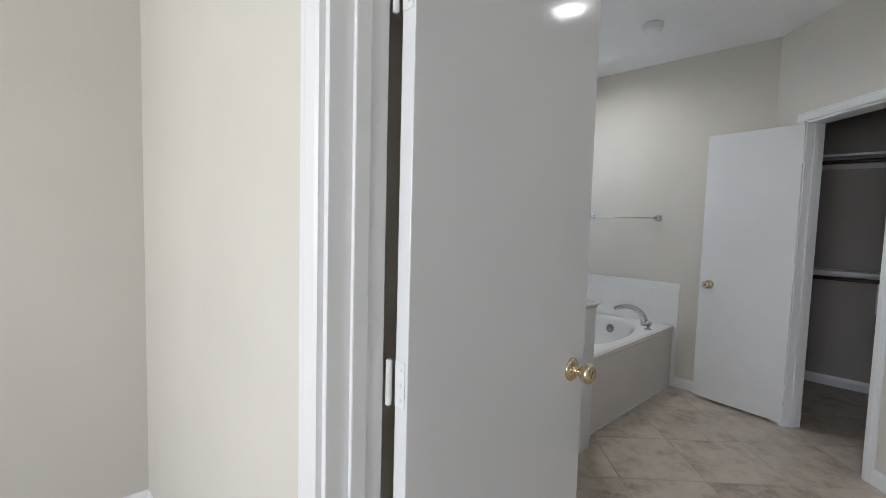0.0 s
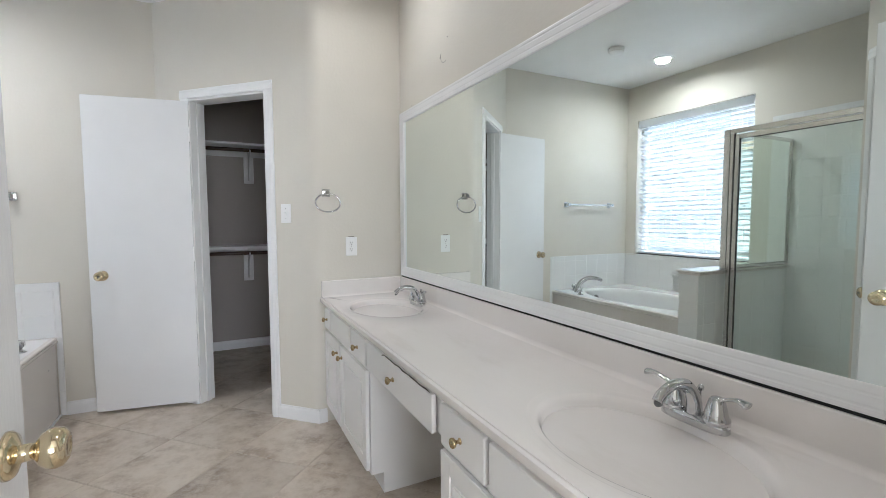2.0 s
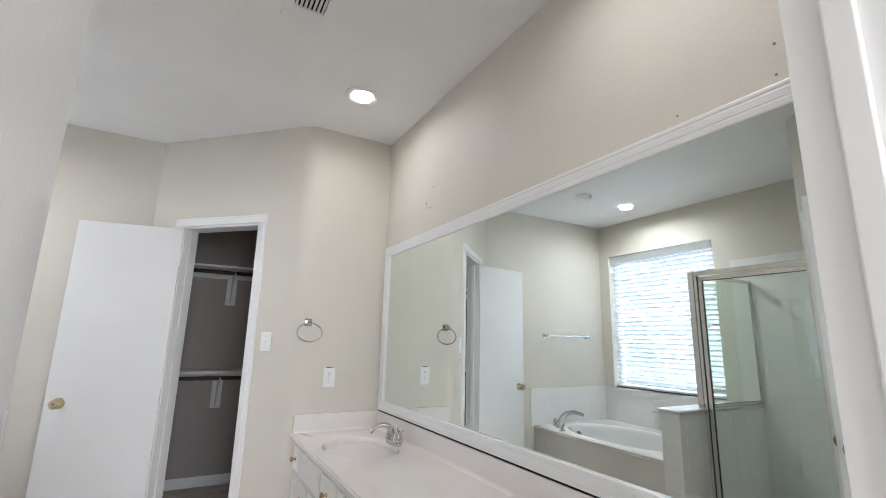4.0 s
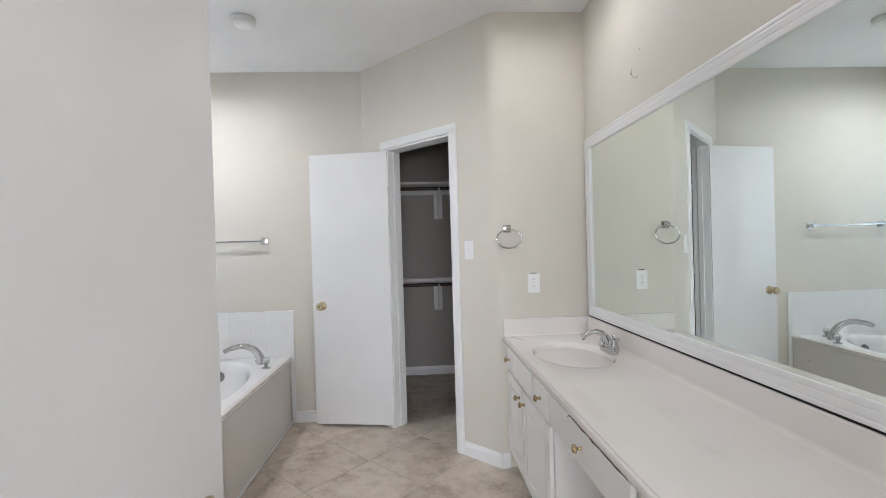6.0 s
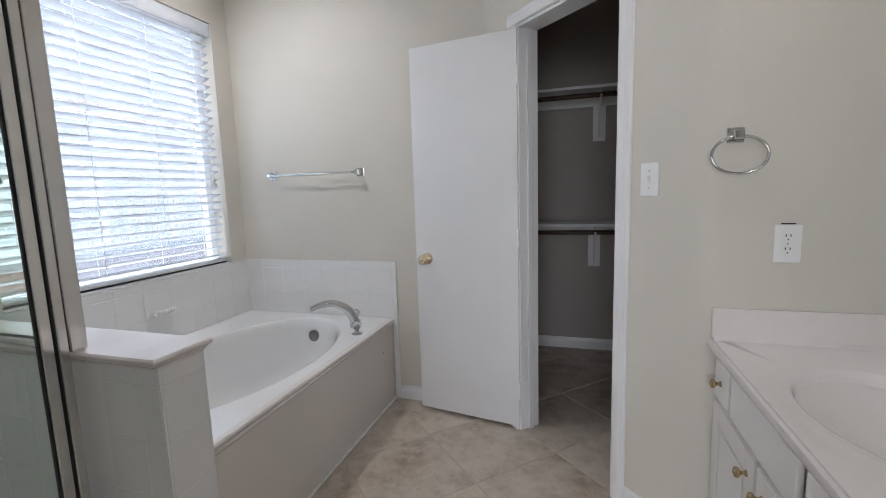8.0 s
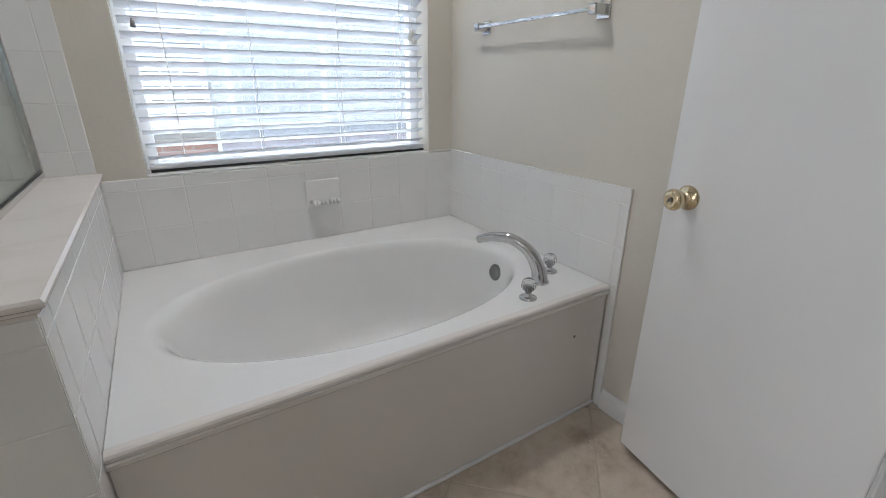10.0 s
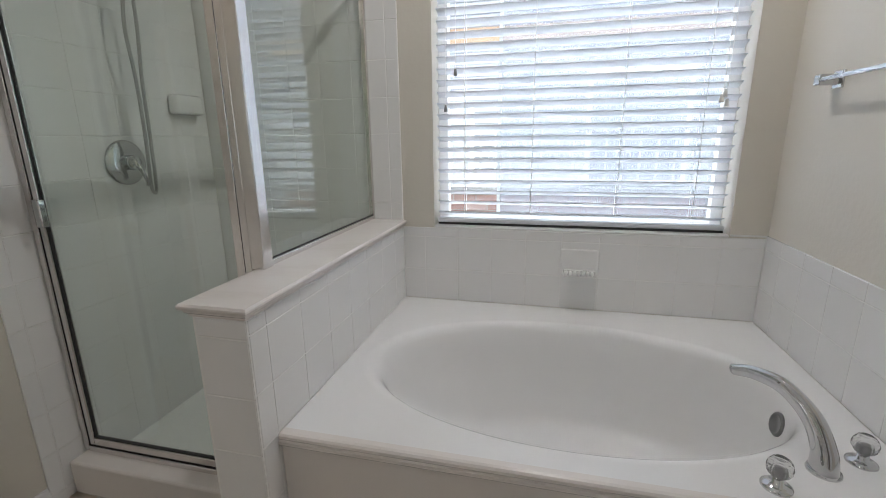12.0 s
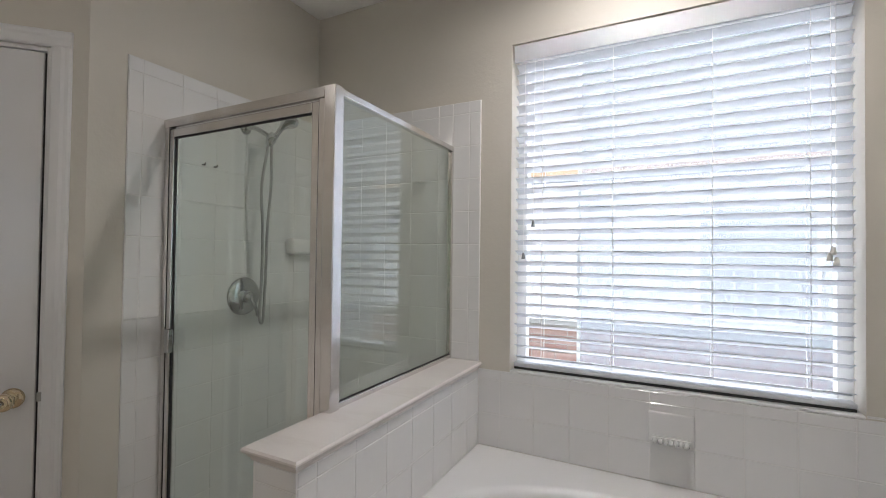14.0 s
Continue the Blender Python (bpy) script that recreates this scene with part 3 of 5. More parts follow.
far_unit = base_unit(2.272, 3.128, "white painted vanity cabinet with raised panel doors, brass knobs")
drawer_front(far_unit, 2.985, 3.123)
drawer_front(far_unit, 2.560, 2.968, False, name="false_front")
drawer_front(far_unit, 2.288, 2.520)
cabinet_door(far_unit, 2.775, 3.123, 2.812)
cabinet_door(far_unit, 2.288, 2.750, 2.708)
near_unit = base_unit(0.580, 1.545, "white painted vanity cabinet beside the knee space, brass knobs")
drawer_front(near_unit, 1.290, 1.530)
drawer_front(near_unit, 0.860, 1.270, False, name="false_front")
drawer_front(near_unit, 0.600, 0.840)
cabinet_door(near_unit, 1.085, 1.530, 1.118)
cabinet_door(near_unit, 0.600, 1.073, 1.040)
# apron drawer over the open knee space
knee = near_unit
bevelled("apron_rail", 1.546, 2.271, -0.40, -0.147, 0.60, 0.751, CABINET, knee, 0.002)
drawer_front(knee, 1.590, 2.262)
bm = bmesh.new()
chip = [(1.612 + 0.0245 * k, -0.1285 - 0.0012 * math.sin(k * 1.9), 0.7225 + 0.0016 * math.sin(k * 1.3)) for k in range(18)]
tube(bm, chip, [0.0016 + 0.0012 * abs(math.sin(k * 0.9)) for k in range(18)], 6)
tube(bm, [(2.028, -0.130, 0.7235), (2.044, -0.126, 0.7215), (2.052, -0.126, 0.716)], 0.0022, 6)
part("worn_edge", bm, CHIP, knee, "dark chipped upper edge")

top = thing("countertop", (1.86, -0.37, CT), "glossy cream cultured marble counter with two oval basins", "countertop")
bm = bmesh.new()
RIM = [(1.0, CT, 0, 0), (0.985, CT - 0.0010, 0, 0), (0.965, CT - 0.0022, 0, 0), (0.905, CT - 0.0030, 0, 0.003), (0.880, CT - 0.0048, 0, 0.004), (0.858, CT - 0.009, 0, 0.005), (0.838, CT - 0.018, 0, 0.006), (0.818, CT - 0.034, 0, 0.006), (0.785, CT - 0.055, 0, 0.006), (0.72, CT - 0.098, 0, 0.000), (0.60, CT - 0.132, 0, -0.018), (0.42, CT - 0.150, 0, -0.045), (0.24, CT - 0.157, 0, -0.062), (0.075, CT - 0.160, 0, -0.075)]
B1, B2 = 1.038, 2.668
plate_with_bowl(bm, (VX0, 1.60, -0.634, -0.11), (B1, -0.368), (0.295, 0.215), CT, RIM)
plate_with_bowl(bm, (2.16, VX1, -0.634, -0.11), (B2, -0.368), (0.295, 0.215), CT, RIM)
vs = [bm.verts.new(c) for c in ((1.60, -0.634, CT), (2.16, -0.634, CT), (2.16, -0.11, CT), (1.60, -0.11, CT))]
bm.faces.new(vs)
# rounded front edge and underside
NOSE = [(-0.11, CT), (-0.104, CT - 0.0015), (-0.100, CT - 0.006), (-0.100, CT - 0.025), (-0.104, CT - 0.031), (-0.112, CT - 0.033), (-0.60, CT - 0.033)]
rows = [[bm.verts.new((x, y, z)) for y, z in NOSE] for x in (VX0, VX1)]
for i in range(len(NOSE) - 1):
    bm.faces.new((rows[0][i], rows[0][i + 1], rows[1][i + 1], rows[1][i]))
bmesh.ops.remove_doubles(bm, verts=bm.verts, dist=0.0004)
slab = part("counter_slab", bm, MARBLE, top, "cream marble slab with moulded oval basins", True)
mod = slab.modifiers.new("split", "EDGE_SPLIT")
mod.split_angle = radians(40)
bevelled("backsplash", VX0, VX1 - 0.0205, -0.634, -0.614, CT + 0.0005, CT + 0.100, MARBLE, top, 0.004)
bevelled("side_splash", VX1 - 0.020, VX1 - 0.0005, -0.634, -0.108, CT + 0.0005, CT + 0.100, MARBLE, top, 0.004)


def cove(name, m, a, b, r=0.016):
    """A concave fillet run along local x in the angle between the counter and a splash."""
    bm = bmesh.new()
    arc = [(r - r * math.cos(u), r - r * math.sin(u)) for u in (math.pi / 2 * k / 8 for k in range(9))]
    prism(bm, [(-0.0015, r)] + arc + [(r, -0.0012), (-0.0015, -0.0012)], a, b, m)
    ob = part(name, bm, MARBLE, top, "", True)
    split = ob.modifiers.new("split", "EDGE_SPLIT")
    split.split_angle = radians(40)


cove("back_cove", Matrix.Translation((0, -0.6142, CT + 0.0002)), VX0, VX1 - 0.0205)
cove("side_cove", Matrix(((0, -1, 0, VX1 - 0.0198), (1, 0, 0, 0), (0, 0, 1, CT + 0.0002), (0, 0, 0, 1))), -0.613, -0.112)
for bx in (B1, B2):
    bm = bmesh.new()
    lathe(bm, [(0, 0.003), (0.021, 0.003), (0.023, 0.001), (0.023, -0.002), (0, -0.002)], Matrix.Translation((bx, -0.443, CT - 0.158)), 24)
    ring = part("drain", bm, CHROME, top, "chrome drain ring", True)
    bm = bmesh.new()
    lathe(bm, [(0, 0.010), (0.012, 0.009), (0.0155, 0.006), (0.0155, 0.0035), (0, 0.0035)], Matrix.Translation((bx, -0.443, CT - 0.158)), 20)
    part("stopper", bm, DARK_METAL, ring, "", True)


def basin_faucet(x):
    root = thing("basin_faucet", (x, -0.545, CT), "chrome two-handle basin faucet on the counter", "faucet", "basin faucets")
    y = -0.548
    bm = bmesh.new()
    prof = [(0.0, 0.0), (1.0, -0.005), (1.0, 0.010), (0.94, 0.016), (0.0, 0.018)]
    n = 36
    rings = []
    for s, z in prof[1:4]:
        rings.append([bm.verts.new((x + 0.082 * s * math.copysign(abs(math.cos(a)) ** 0.7, math.cos(a)), y + 0.028 * s * math.copysign(abs(math.sin(a)) ** 0.85, math.sin(a)), CT + z)) for a in (2 * math.pi * i / n for i in range(n))])
    for a, b in zip(rings, rings[1:]):
        for i in range(n):
            bm.faces.new((a[i], a[(i + 1) % n], b[(i + 1) % n], b[i]))
    bm.faces.new(rings[0])
    bm.faces.new(rings[-1])
    part("base_plate", bm, CHROME, root, "", True)
    bm = bmesh.new()
    line = smooth_line([(x, y, CT + 0.012), (x, y + 0.004, CT + 0.050), (x, y + 0.030, CT + 0.085), (x, y + 0.075, CT + 0.096), (x, y + 0.115, CT + 0.083), (x, y + 0.132, CT + 0.068)], 6)
    rad = [0.021 - 0.0085 * min(1, i / (len(line) * 0.55)) for i in range(len(line))]
    tube(bm, line, rad, 16, 0.85)
    sp = part("spout", bm, CHROME, root, "", True)
    bm = bmesh.new()
    lathe(bm, [(0, 0), (0.0095, 0), (0.0095, -0.006), (0, -0.006)], pose(x, y + 0.128, CT + 0.066, -30, 0, 0), 16)
    part("aerator", bm, DARK_METAL, sp)
    bm = bmesh.new()
    lathe(bm, [(0, 0), (0.0028, 0), (0.0028, 0.050), (0.006, 0.053), (0.0075, 0.060), (0.004, 0.066), (0, 0.067)], Matrix.Translation((x, y - 0.022, CT + 0.014)), 12)
    part("lift_rod", bm, CHROME, root, "", True)
    for s in (-1, 1):
        hx_ = x + s * 0.052
        bm = bmesh.new()
        lathe(bm, [(0, 0), (0.029, 0), (0.0285, 0.010), (0.0255, 0.011), (0.0225, 0.028), (0.0185, 0.044), (0.016, 0.052), (0.011, 0.058), (0, 0.060)], Matrix.Translation((hx_, y, CT + 0.014)), 22)
        h = part("handle", bm, CHROME, root, "", True)
        bm = bmesh.new()
        lv = smooth_line([(hx_, y, CT + 0.062), (hx_ + s * 0.018, y + 0.003, CT + 0.073), (hx_ + s * 0.048, y + 0.008, CT + 0.083), (hx_ + s * 0.072, y + 0.012, CT + 0.080)], 6)
        tube(bm, lv, [0.0115 - 0.005 * math.sin(math.pi * min(1, i / len(lv) * 1.1)) for i in range(len(lv))], 12, 0.6)
        part("lever", bm, CHROME, h, "", True)
    return root


fc = basin_faucet(B2)
copy_thing(fc, Matrix.Translation((B1, -0.545, CT)))

# ---- mirror ----
MX0, MX1, MZ0, MZ1 = 0.66, 3.10, 0.894, 1.928
mirror = thing("wall_mirror", ((MX0 + MX1) / 2, -0.633, MZ0), "wide wall mirror in a white moulded frame", "mirror")
bm = bmesh.new()
box(bm, MX0 + 0.052 - 1.88, MX1 - 0.052 - 1.88, -0.002, 0.003, MZ0 + 0.052, MZ1 - 0.052, pose(1.88, -0.6285, 0, 0, 0, -0.20))
part("mirror_glass", bm, MIRROR, mirror, "silvered mirror glass")
MOULD = [(0, 0), (0.016, 0), (0.0172, 0.004), (0.0172, 0.011), (0.0158, 0.0135), (0.0158, 0.0165), (0.0166, 0.019), (0.0160, 0.036), (0.0150, 0.0385), (0.0150, 0.041), (0.0156, 0.0435), (0.0150, 0.056), (0.0135, 0.059), (0.0, 0.060)]


def mirror_rail(name, corner_a, corner_b, inward):
    """A mitred length of the frame; the profile runs from the outer edge inwards."""
    bm = bmesh.new()
    a, b, n = Vector(corner_a), Vector(corner_b), Vector(inward)
    d = (b - a).normalized()
    rows = [[bm.verts.new(p + n * w + s * d * w + Vector((0, t, 0))) for t, w in MOULD] for p, s in ((a, 1), (b, -1))]
    k = len(MOULD)
    for i in range(k):
        bm.faces.new((rows[0][i], rows[0][(i + 1) % k], rows[1][(i + 1) % k], rows[1][i]))
    bm.faces.new(rows[0][::-1])
    bm.faces.new(rows[1])
    part(name, bm, TRIM, mirror)


fy = -0.634
mirror_rail("bottom_rail", (MX0, fy, MZ0), (MX1, fy, MZ0), (0, 0, 1))
mirror_rail("top_rail", (MX0, fy, MZ1), (MX1, fy, MZ1), (0, 0, -1))
mirror_rail("side_rail", (MX0, fy, MZ0), (MX0, fy, MZ1), (1, 0, 0))
mirror_rail("side_rail", (MX1, fy, MZ0), (MX1, fy, MZ1), (-1, 0, 0))
# solid black strip: shade of the gap under the frame, put in as colour
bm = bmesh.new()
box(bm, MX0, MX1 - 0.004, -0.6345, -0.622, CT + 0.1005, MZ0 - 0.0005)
part("frame_gap_shade", bm, BLACK, mirror, "black strip painted as the shade under the frame")


# ---- tub ----
DZ = 0.512
tub = thing("bathtub", (3.265, 1.9, 0), "white oval drop-in bathtub with a cream front panel", "bathtub")
bm = bmesh.new()
TR = [(1.035, DZ, 0, 0), (1.015, DZ + 0.0005, 0, 0), (0.995, DZ - 0.001, 0, 0), (0.975, DZ - 0.005, 0, 0), (0.955, DZ - 0.014, 0, 0), (0.936, DZ - 0.031, 0.002, 0), (0.918, DZ - 0.062, 0.006, 0), (0.875, DZ - 0.15, 0.018, 0), (0.815, DZ - 0.27, 0.045, 0), (0.73, DZ - 0.35, 0.07, 0), (0.62, DZ - 0.385, 0.08, 0), (0.40, DZ - 0.395, 0.08, 0), (0.05, DZ - 0.40, 0.08, 0)]
plate_with_bowl(bm, (2.5195, 3.993, 1.4095, 2.433), (3.25, 1.866), (0.665, 0.390), DZ, TR, 2.05)
bmesh.ops.remove_doubles(bm, verts=bm.verts, dist=0.0004)
shell = part("tub_shell", bm, TUB, tub, "white glossy deck and oval bowl", True)
mod = shell.modifiers.new("split", "EDGE_SPLIT")
mod.split_angle = radians(75)
bm = bmesh.new()
LIP = [(1.4105, DZ + 0.0008), (1.3940, DZ + 0.001), (1.3870, DZ - 0.001), (1.3825, DZ - 0.006), (1.3815, DZ - 0.013), (1.3840, DZ - 0.017), (1.3790, DZ - 0.020), (1.3785, DZ - 0.029), (1.3830, DZ - 0.034), (1.4090, DZ - 0.034)]
prism(bm, LIP, 2.5195, 3.993)
part("apron_lip", bm, APRON, tub, "cream moulded lip along the front")
bevelled("apron", 2.5195, 3.993, 1.392, 1.407, 0.0, DZ - 0.033, APRON, tub, 0.002, "glossy cream front panel")
bm = bmesh.new()
box(bm, 2.5195, 3.99, 1.380, 1.3915, 0.0, 0.012, None, 0.004, 2)
part("base_caulk", bm, TRIM, tub)
bm = bmesh.new()
lathe(bm, [(0, 0), (0.006, 0), (0.005, 0.001), (0, 0.001)], pose(3.845, 1.3915, 0.345, 90, 0, 0), 12)
part("screw_hole", bm, DARK_METAL, tub)
bm = bmesh.new()
lathe(bm, [(0, 0), (0.036, 0), (0.036, 0.006), (0.031, 0.011), (0.026, 0.010), (0.024, 0.007), (0, 0.007)], Matrix.Translation((3.860, 1.862, 0.415)) @ Matrix.Rotation(radians(-80), 4, "Y"), 28)
part("overflow_plate", bm, DARK_METAL, tub, "round chrome overflow plate", True)

spout = thing("tub_faucet", (3.798, 1.538, DZ), "chrome arched tub spout with two clear knobs", "faucet")
bm = bmesh.new()
line = smooth_line([(3.798, 1.538, DZ - 0.002), (3.794, 1.546, DZ + 0.050), (3.776, 1.576, DZ + 0.108), (3.742, 1.636, DZ + 0.145), (3.704, 1.702, DZ + 0.142), (3.676, 1.752, DZ + 0.122)], 8)
tube(bm, line, [0.035 - 0.019 * (i / len(line)) ** 0.8 for i in range(len(line))], 20, 0.8)
part("spout", bm, CHROME, spout, "chrome arched spout", True)
bm = bmesh.new()
lathe(bm, [(0, 0), (0.034, 0), (0.033, 0.005), (0.028, 0.008), (0, 0.008)], Matrix.Translation((3.798, 1.538, DZ)), 24)
part("escutcheon", bm, CHROME, spout, "", True)
for kx, ky in ((3.675, 1.464), (3.897, 1.589)):
    bm = bmesh.new()
    lathe(bm, [(0, 0), (0.031, 0), (0.030, 0.004), (0.022, 0.009), (0.012, 0.012), (0.011, 0.026), (0, 0.026)], Matrix.Translation((kx, ky, DZ)), 22)
    st = part("valve_base", bm, CHROME, spout, "", True)
    bm = bmesh.new()
    mm = Matrix.Translation((kx, ky, DZ + 0.026))
    prof = [(0.0, 0.0), (0.013, 0.0), (0.0195, 0.006), (0.0245, 0.014), (0.0255, 0.023), (0.0235, 0.033), (0.018, 0.041), (0.013, 0.044), (0.0, 0.043)]
    lathe(bm, prof, mm, 12)
    part("clear_knob", bm, KNOB_GLASS, st, "clear faceted acrylic knob")
    bm = bmesh.new()
    lathe(bm, [(0, -0.001), (0.0095, -0.001), (0.0095, 0.018), (0.007, 0.022), (0, 0.022)], mm, 12)
    part("knob_core", bm, DARK_METAL, st, "", True)

# ---- pony wall between tub and shower ----
bm = bmesh.new()
box(bm, 2.3740, 2.5176, 1.318, 2.4395, 0, 0.852)
pony = solid("wall_pony", bm, GROUT, "low white tiled wall between tub and shower", "wall", "structure")
cap = thing("ledge_cap", (2.457, 1.85, 0.852), "cream marble cap with a moulded edge on the low wall", "ledge")
x0, x1, y0, y1 = 2.3660, 2.5180, 1.316, 2.4335


def cap_piece(name, outline):
    """A length of the cap: the outline (overhang, height) run round its three open sides."""
    bm = bmesh.new()
    loops = []
    for o, z in outline:
        loops.append([bm.verts.new(c) for c in ((x0 - o, y0 - o, z), (x1 + o, y0 - o, z), (x1 + o, y1, z), (x0 - o, y1, z))])
    for a, b in zip(loops, loops[1:]):
        for i in range(4):
            bm.faces.new((a[i], a[(i + 1) % 4], b[(i + 1) % 4], b[i]))
    bm.faces.new(loops[0][::-1])
    bm.faces.new(loops[-1])
    part(name, bm, MARBLE, cap)


cap_piece("edge_moulding", [(0.0, 0.852), (0.0, 0.858), (0.006, 0.862), (0.008, 0.8675)])
cap_piece("cap_slab", [(0.0075, 0.868), (0.015, 0.8715), (0.0172, 0.876), (0.017, 0.881), (0.012, 0.886)])

# ---- shower ----
bm = bmesh.new()
box(bm, 1.5285, 2.3770, 1.607, 2.432, 0.0, 0.05)
tray = thing("shower_tray", (1.96, 2.0, 0), "white cultured marble shower tray with a raised kerb", "shower tray")
part("tray_floor", bm, TUB, tray)
bevelled("kerb", 1.5285, 2.3715, 1.522, 1.6715, 0.0, 0.135, APRON, tray, 0.010, "cream glossy kerb", 3)
bm = bmesh.new()
lathe(bm, [(0, 0.0015), (0.04, 0.0015), (0.045, 0.0), (0, 0.0)], Matrix.Translation((1.95, 2.02, 0.051)), 24)
part("tray_drain", bm, CHROME, tray)

shower = thing("shower_enclosure", (1.96, 1.597, 0.135), "aluminium framed glass shower enclosure with a hinged door", "shower enclosure")
SY = 1.600


def bar(name, x0, x1, y0, y1, z0, z1, parent, mat=None, bevel=0.003):
    bm = bmesh.new()
    box(bm, x0, x1, y0, y1, z0, z1, None, bevel, 2)
    return part(name, bm, mat or ALU, parent)


TOPZ = 1.888
bar("wall_channel", 1.5285, 1.553, SY - 0.016, SY + 0.016, 0.136, TOPZ, shower)
bar("header", 1.5285, 2.3460, SY - 0.020, SY + 0.020, TOPZ - 0.034, TOPZ, shower)
bar("sill", 1.554, 2.3180, SY - 0.018, SY + 0.018, 0.136, 0.158, shower)
bar("corner_post", 2.3220, 2.3465, SY - 0.018, SY + 0.018, 0.136, TOPZ - 0.035, shower)
bar("corner_post", 2.3470, 2.3900, SY - 0.022, SY + 0.022, 0.8865, TOPZ, shower)
bar("seal", 2.3185, 2.3215, SY - 0.014, SY + 0.008, 0.16, TOPZ - 0.036, shower, RUBBER_AND_SHADE, 0)
bar("door_stile", 1.557, 1.578, SY - 0.012, SY + 0.012, 0.162, TOPZ - 0.040, shower)
bar("door_stile", 2.2880, 2.3170, SY - 0.012, SY + 0.012, 0.162, TOPZ - 0.040, shower)
bar("door_rail", 1.578, 2.2880, SY - 0.012, SY + 0.012, TOPZ - 0.072, TOPZ - 0.040, shower)
bar("door_rail", 1.578, 2.2880, SY - 0.012, SY + 0.012, 0.162, 0.190, shower)
bar("seal", 1.5535, 1.5565, SY - 0.010, SY + 0.010, 0.16, TOPZ - 0.036, shower, RUBBER_AND_SHADE, 0)
pane = bar("door_glass", 1.574, 2.2920, SY - 0.0025, SY + 0.0025, 0.186, TOPZ - 0.068, shower, SHOWER_GLASS, 0)
pane.visible_shadow = False
for gx in (1.5785, 2.2845):
    bar("gasket", gx, gx + 0.003, SY - 0.0045, SY + 0.0045, 0.1905, TOPZ - 0.0725, shower, RUBBER_AND_SHADE, 0)
for gz in (0.1905, TOPZ - 0.0755):
    bar("gasket", 1.582, 2.284, SY - 0.0045, SY + 0.0045, gz, gz + 0.003, shower, RUBBER_AND_SHADE, 0)
bar("door_pull", 1.580, 1.606, SY - 0.034, SY - 0.0125, 0.985, 1.075, shower, CHROME, 0.004)
GX = 2.3700
bar("return_sill", GX - 0.012, GX + 0.012, SY + 0.0225, 2.4335, 0.8865, 0.906, shower)
bar("return_header", GX - 0.014, GX + 0.014, SY + 0.0225, 2.4335, TOPZ - 0.024, TOPZ, shower)
bar("return_channel", GX - 0.012, GX + 0.012, 2.416, 2.4335, 0.9065, TOPZ - 0.0245, shower)
rp = bar("return_glass", GX - 0.0025, GX + 0.0025, SY + 0.020, 2.418, 0.900, TOPZ - 0.018, shower, SHOWER_GLASS, 0)
rp.visible_shadow = False
bar("return_seal", GX + 0.003, GX + 0.0065, SY + 0.023, 2.4155, 0.9065, 0.910, shower, RUBBER_AND_SHADE, 0)

# shower valve, arm, hand shower and hose on the tiled wall
XW = 1.529
sh = thing("shower_fitting", (XW, 1.99, 1.16), "chrome shower valve with a hand shower and hose", "shower")
bm = bmesh.new()
VM = Matrix.Translation((XW, 1.960, 1.170)) @ Matrix.Rotation(radians(90), 4, "Y")
lathe(bm, [(0, 0), (0.088, 0), (0.088, 0.004), (0.080, 0.011), (0.050, 0.015), (0.034, 0.017), (0, 0.017)], VM, 36)
part("valve_plate", bm, CHROME, sh, "round chrome valve plate", True)
bm = bmesh.new()
lathe(bm, [(0, 0.016), (0.030, 0.016), (0.028, 0.040), (0.022, 0.058), (0, 0.062)], VM, 24)
lv = part("valve_body", bm, CHROME, sh, "", True)
bm = bmesh.new()
tube(bm, smooth_line([(XW + 0.055, 1.960, 1.170), (XW + 0.066, 1.966, 1.145), (XW + 0.070, 1.978, 1.105), (XW + 0.066, 1.984, 1.08)], 6), [0.014] * 8 + [0.011] * 11, 12, 0.7)
part("valve_lever", bm, CHROME, lv, "", True)
bm = bmesh.new()
lathe(bm, [(0, 0), (0.030, 0), (0.028, 0.006), (0.014, 0.011), (0, 0.011)], Matrix.Translation((XW, 1.953, 1.953)) @ Matrix.Rotation(radians(90), 4, "Y"), 24)
part("arm_flange", bm, CHROME, sh, "", True)
bm = bmesh.new()
tube(bm, smooth_line([(XW, 1.953, 1.953), (XW + 0.05, 1.962, 1.950), (XW + 0.09, 1.975, 1.930), (XW + 0.128, 1.988, 1.902)], 6), 0.0105, 12)
part("shower_arm", bm, CHROME, sh, "", True)
bm = bmesh.new()
lathe(bm, [(0, -0.03), (0.017, -0.03), (0.022, -0.01), (0.022, 0.012), (0.015, 0.03), (0, 0.03)], pose(XW + 0.131, 1.989, 1.895, 0, 35, 0), 18)
part("holder", bm, CHROME, sh, "", True)
bm = bmesh.new()
tube(bm, smooth_line([(XW + 0.125, 1.985, 1.865), (XW + 0.150, 2.005, 1.92), (XW + 0.175, 2.030, 1.97), (XW + 0.205, 2.060, 2.005)], 6), [0.012] * 10 + [0.016, 0.02, 0.026, 0.032, 0.036, 0.038, 0.038, 0.036, 0.03], 14)
part("hand_shower", bm, CHROME, sh, "", True)
bm = bmesh.new()
tube(bm, smooth_line([(XW + 0.122, 1.980, 1.865), (XW + 0.105, 1.962, 1.67), (XW + 0.098, 1.978, 1.49), (XW + 0.092, 1.984, 1.28), (XW + 0.090, 1.976, 1.10), (XW + 0.090, 1.982, 1.052), (XW + 0.093, 1.996, 1.075), (XW + 0.098, 2.000, 1.28), (XW + 0.104, 2.000, 1.49), (XW + 0.110, 2.010, 1.67), (XW + 0.128, 1.995, 1.865)], 10), 0.0065, 10)
part("hose", bm, NICKEL, sh, "flexible metal hose", True)
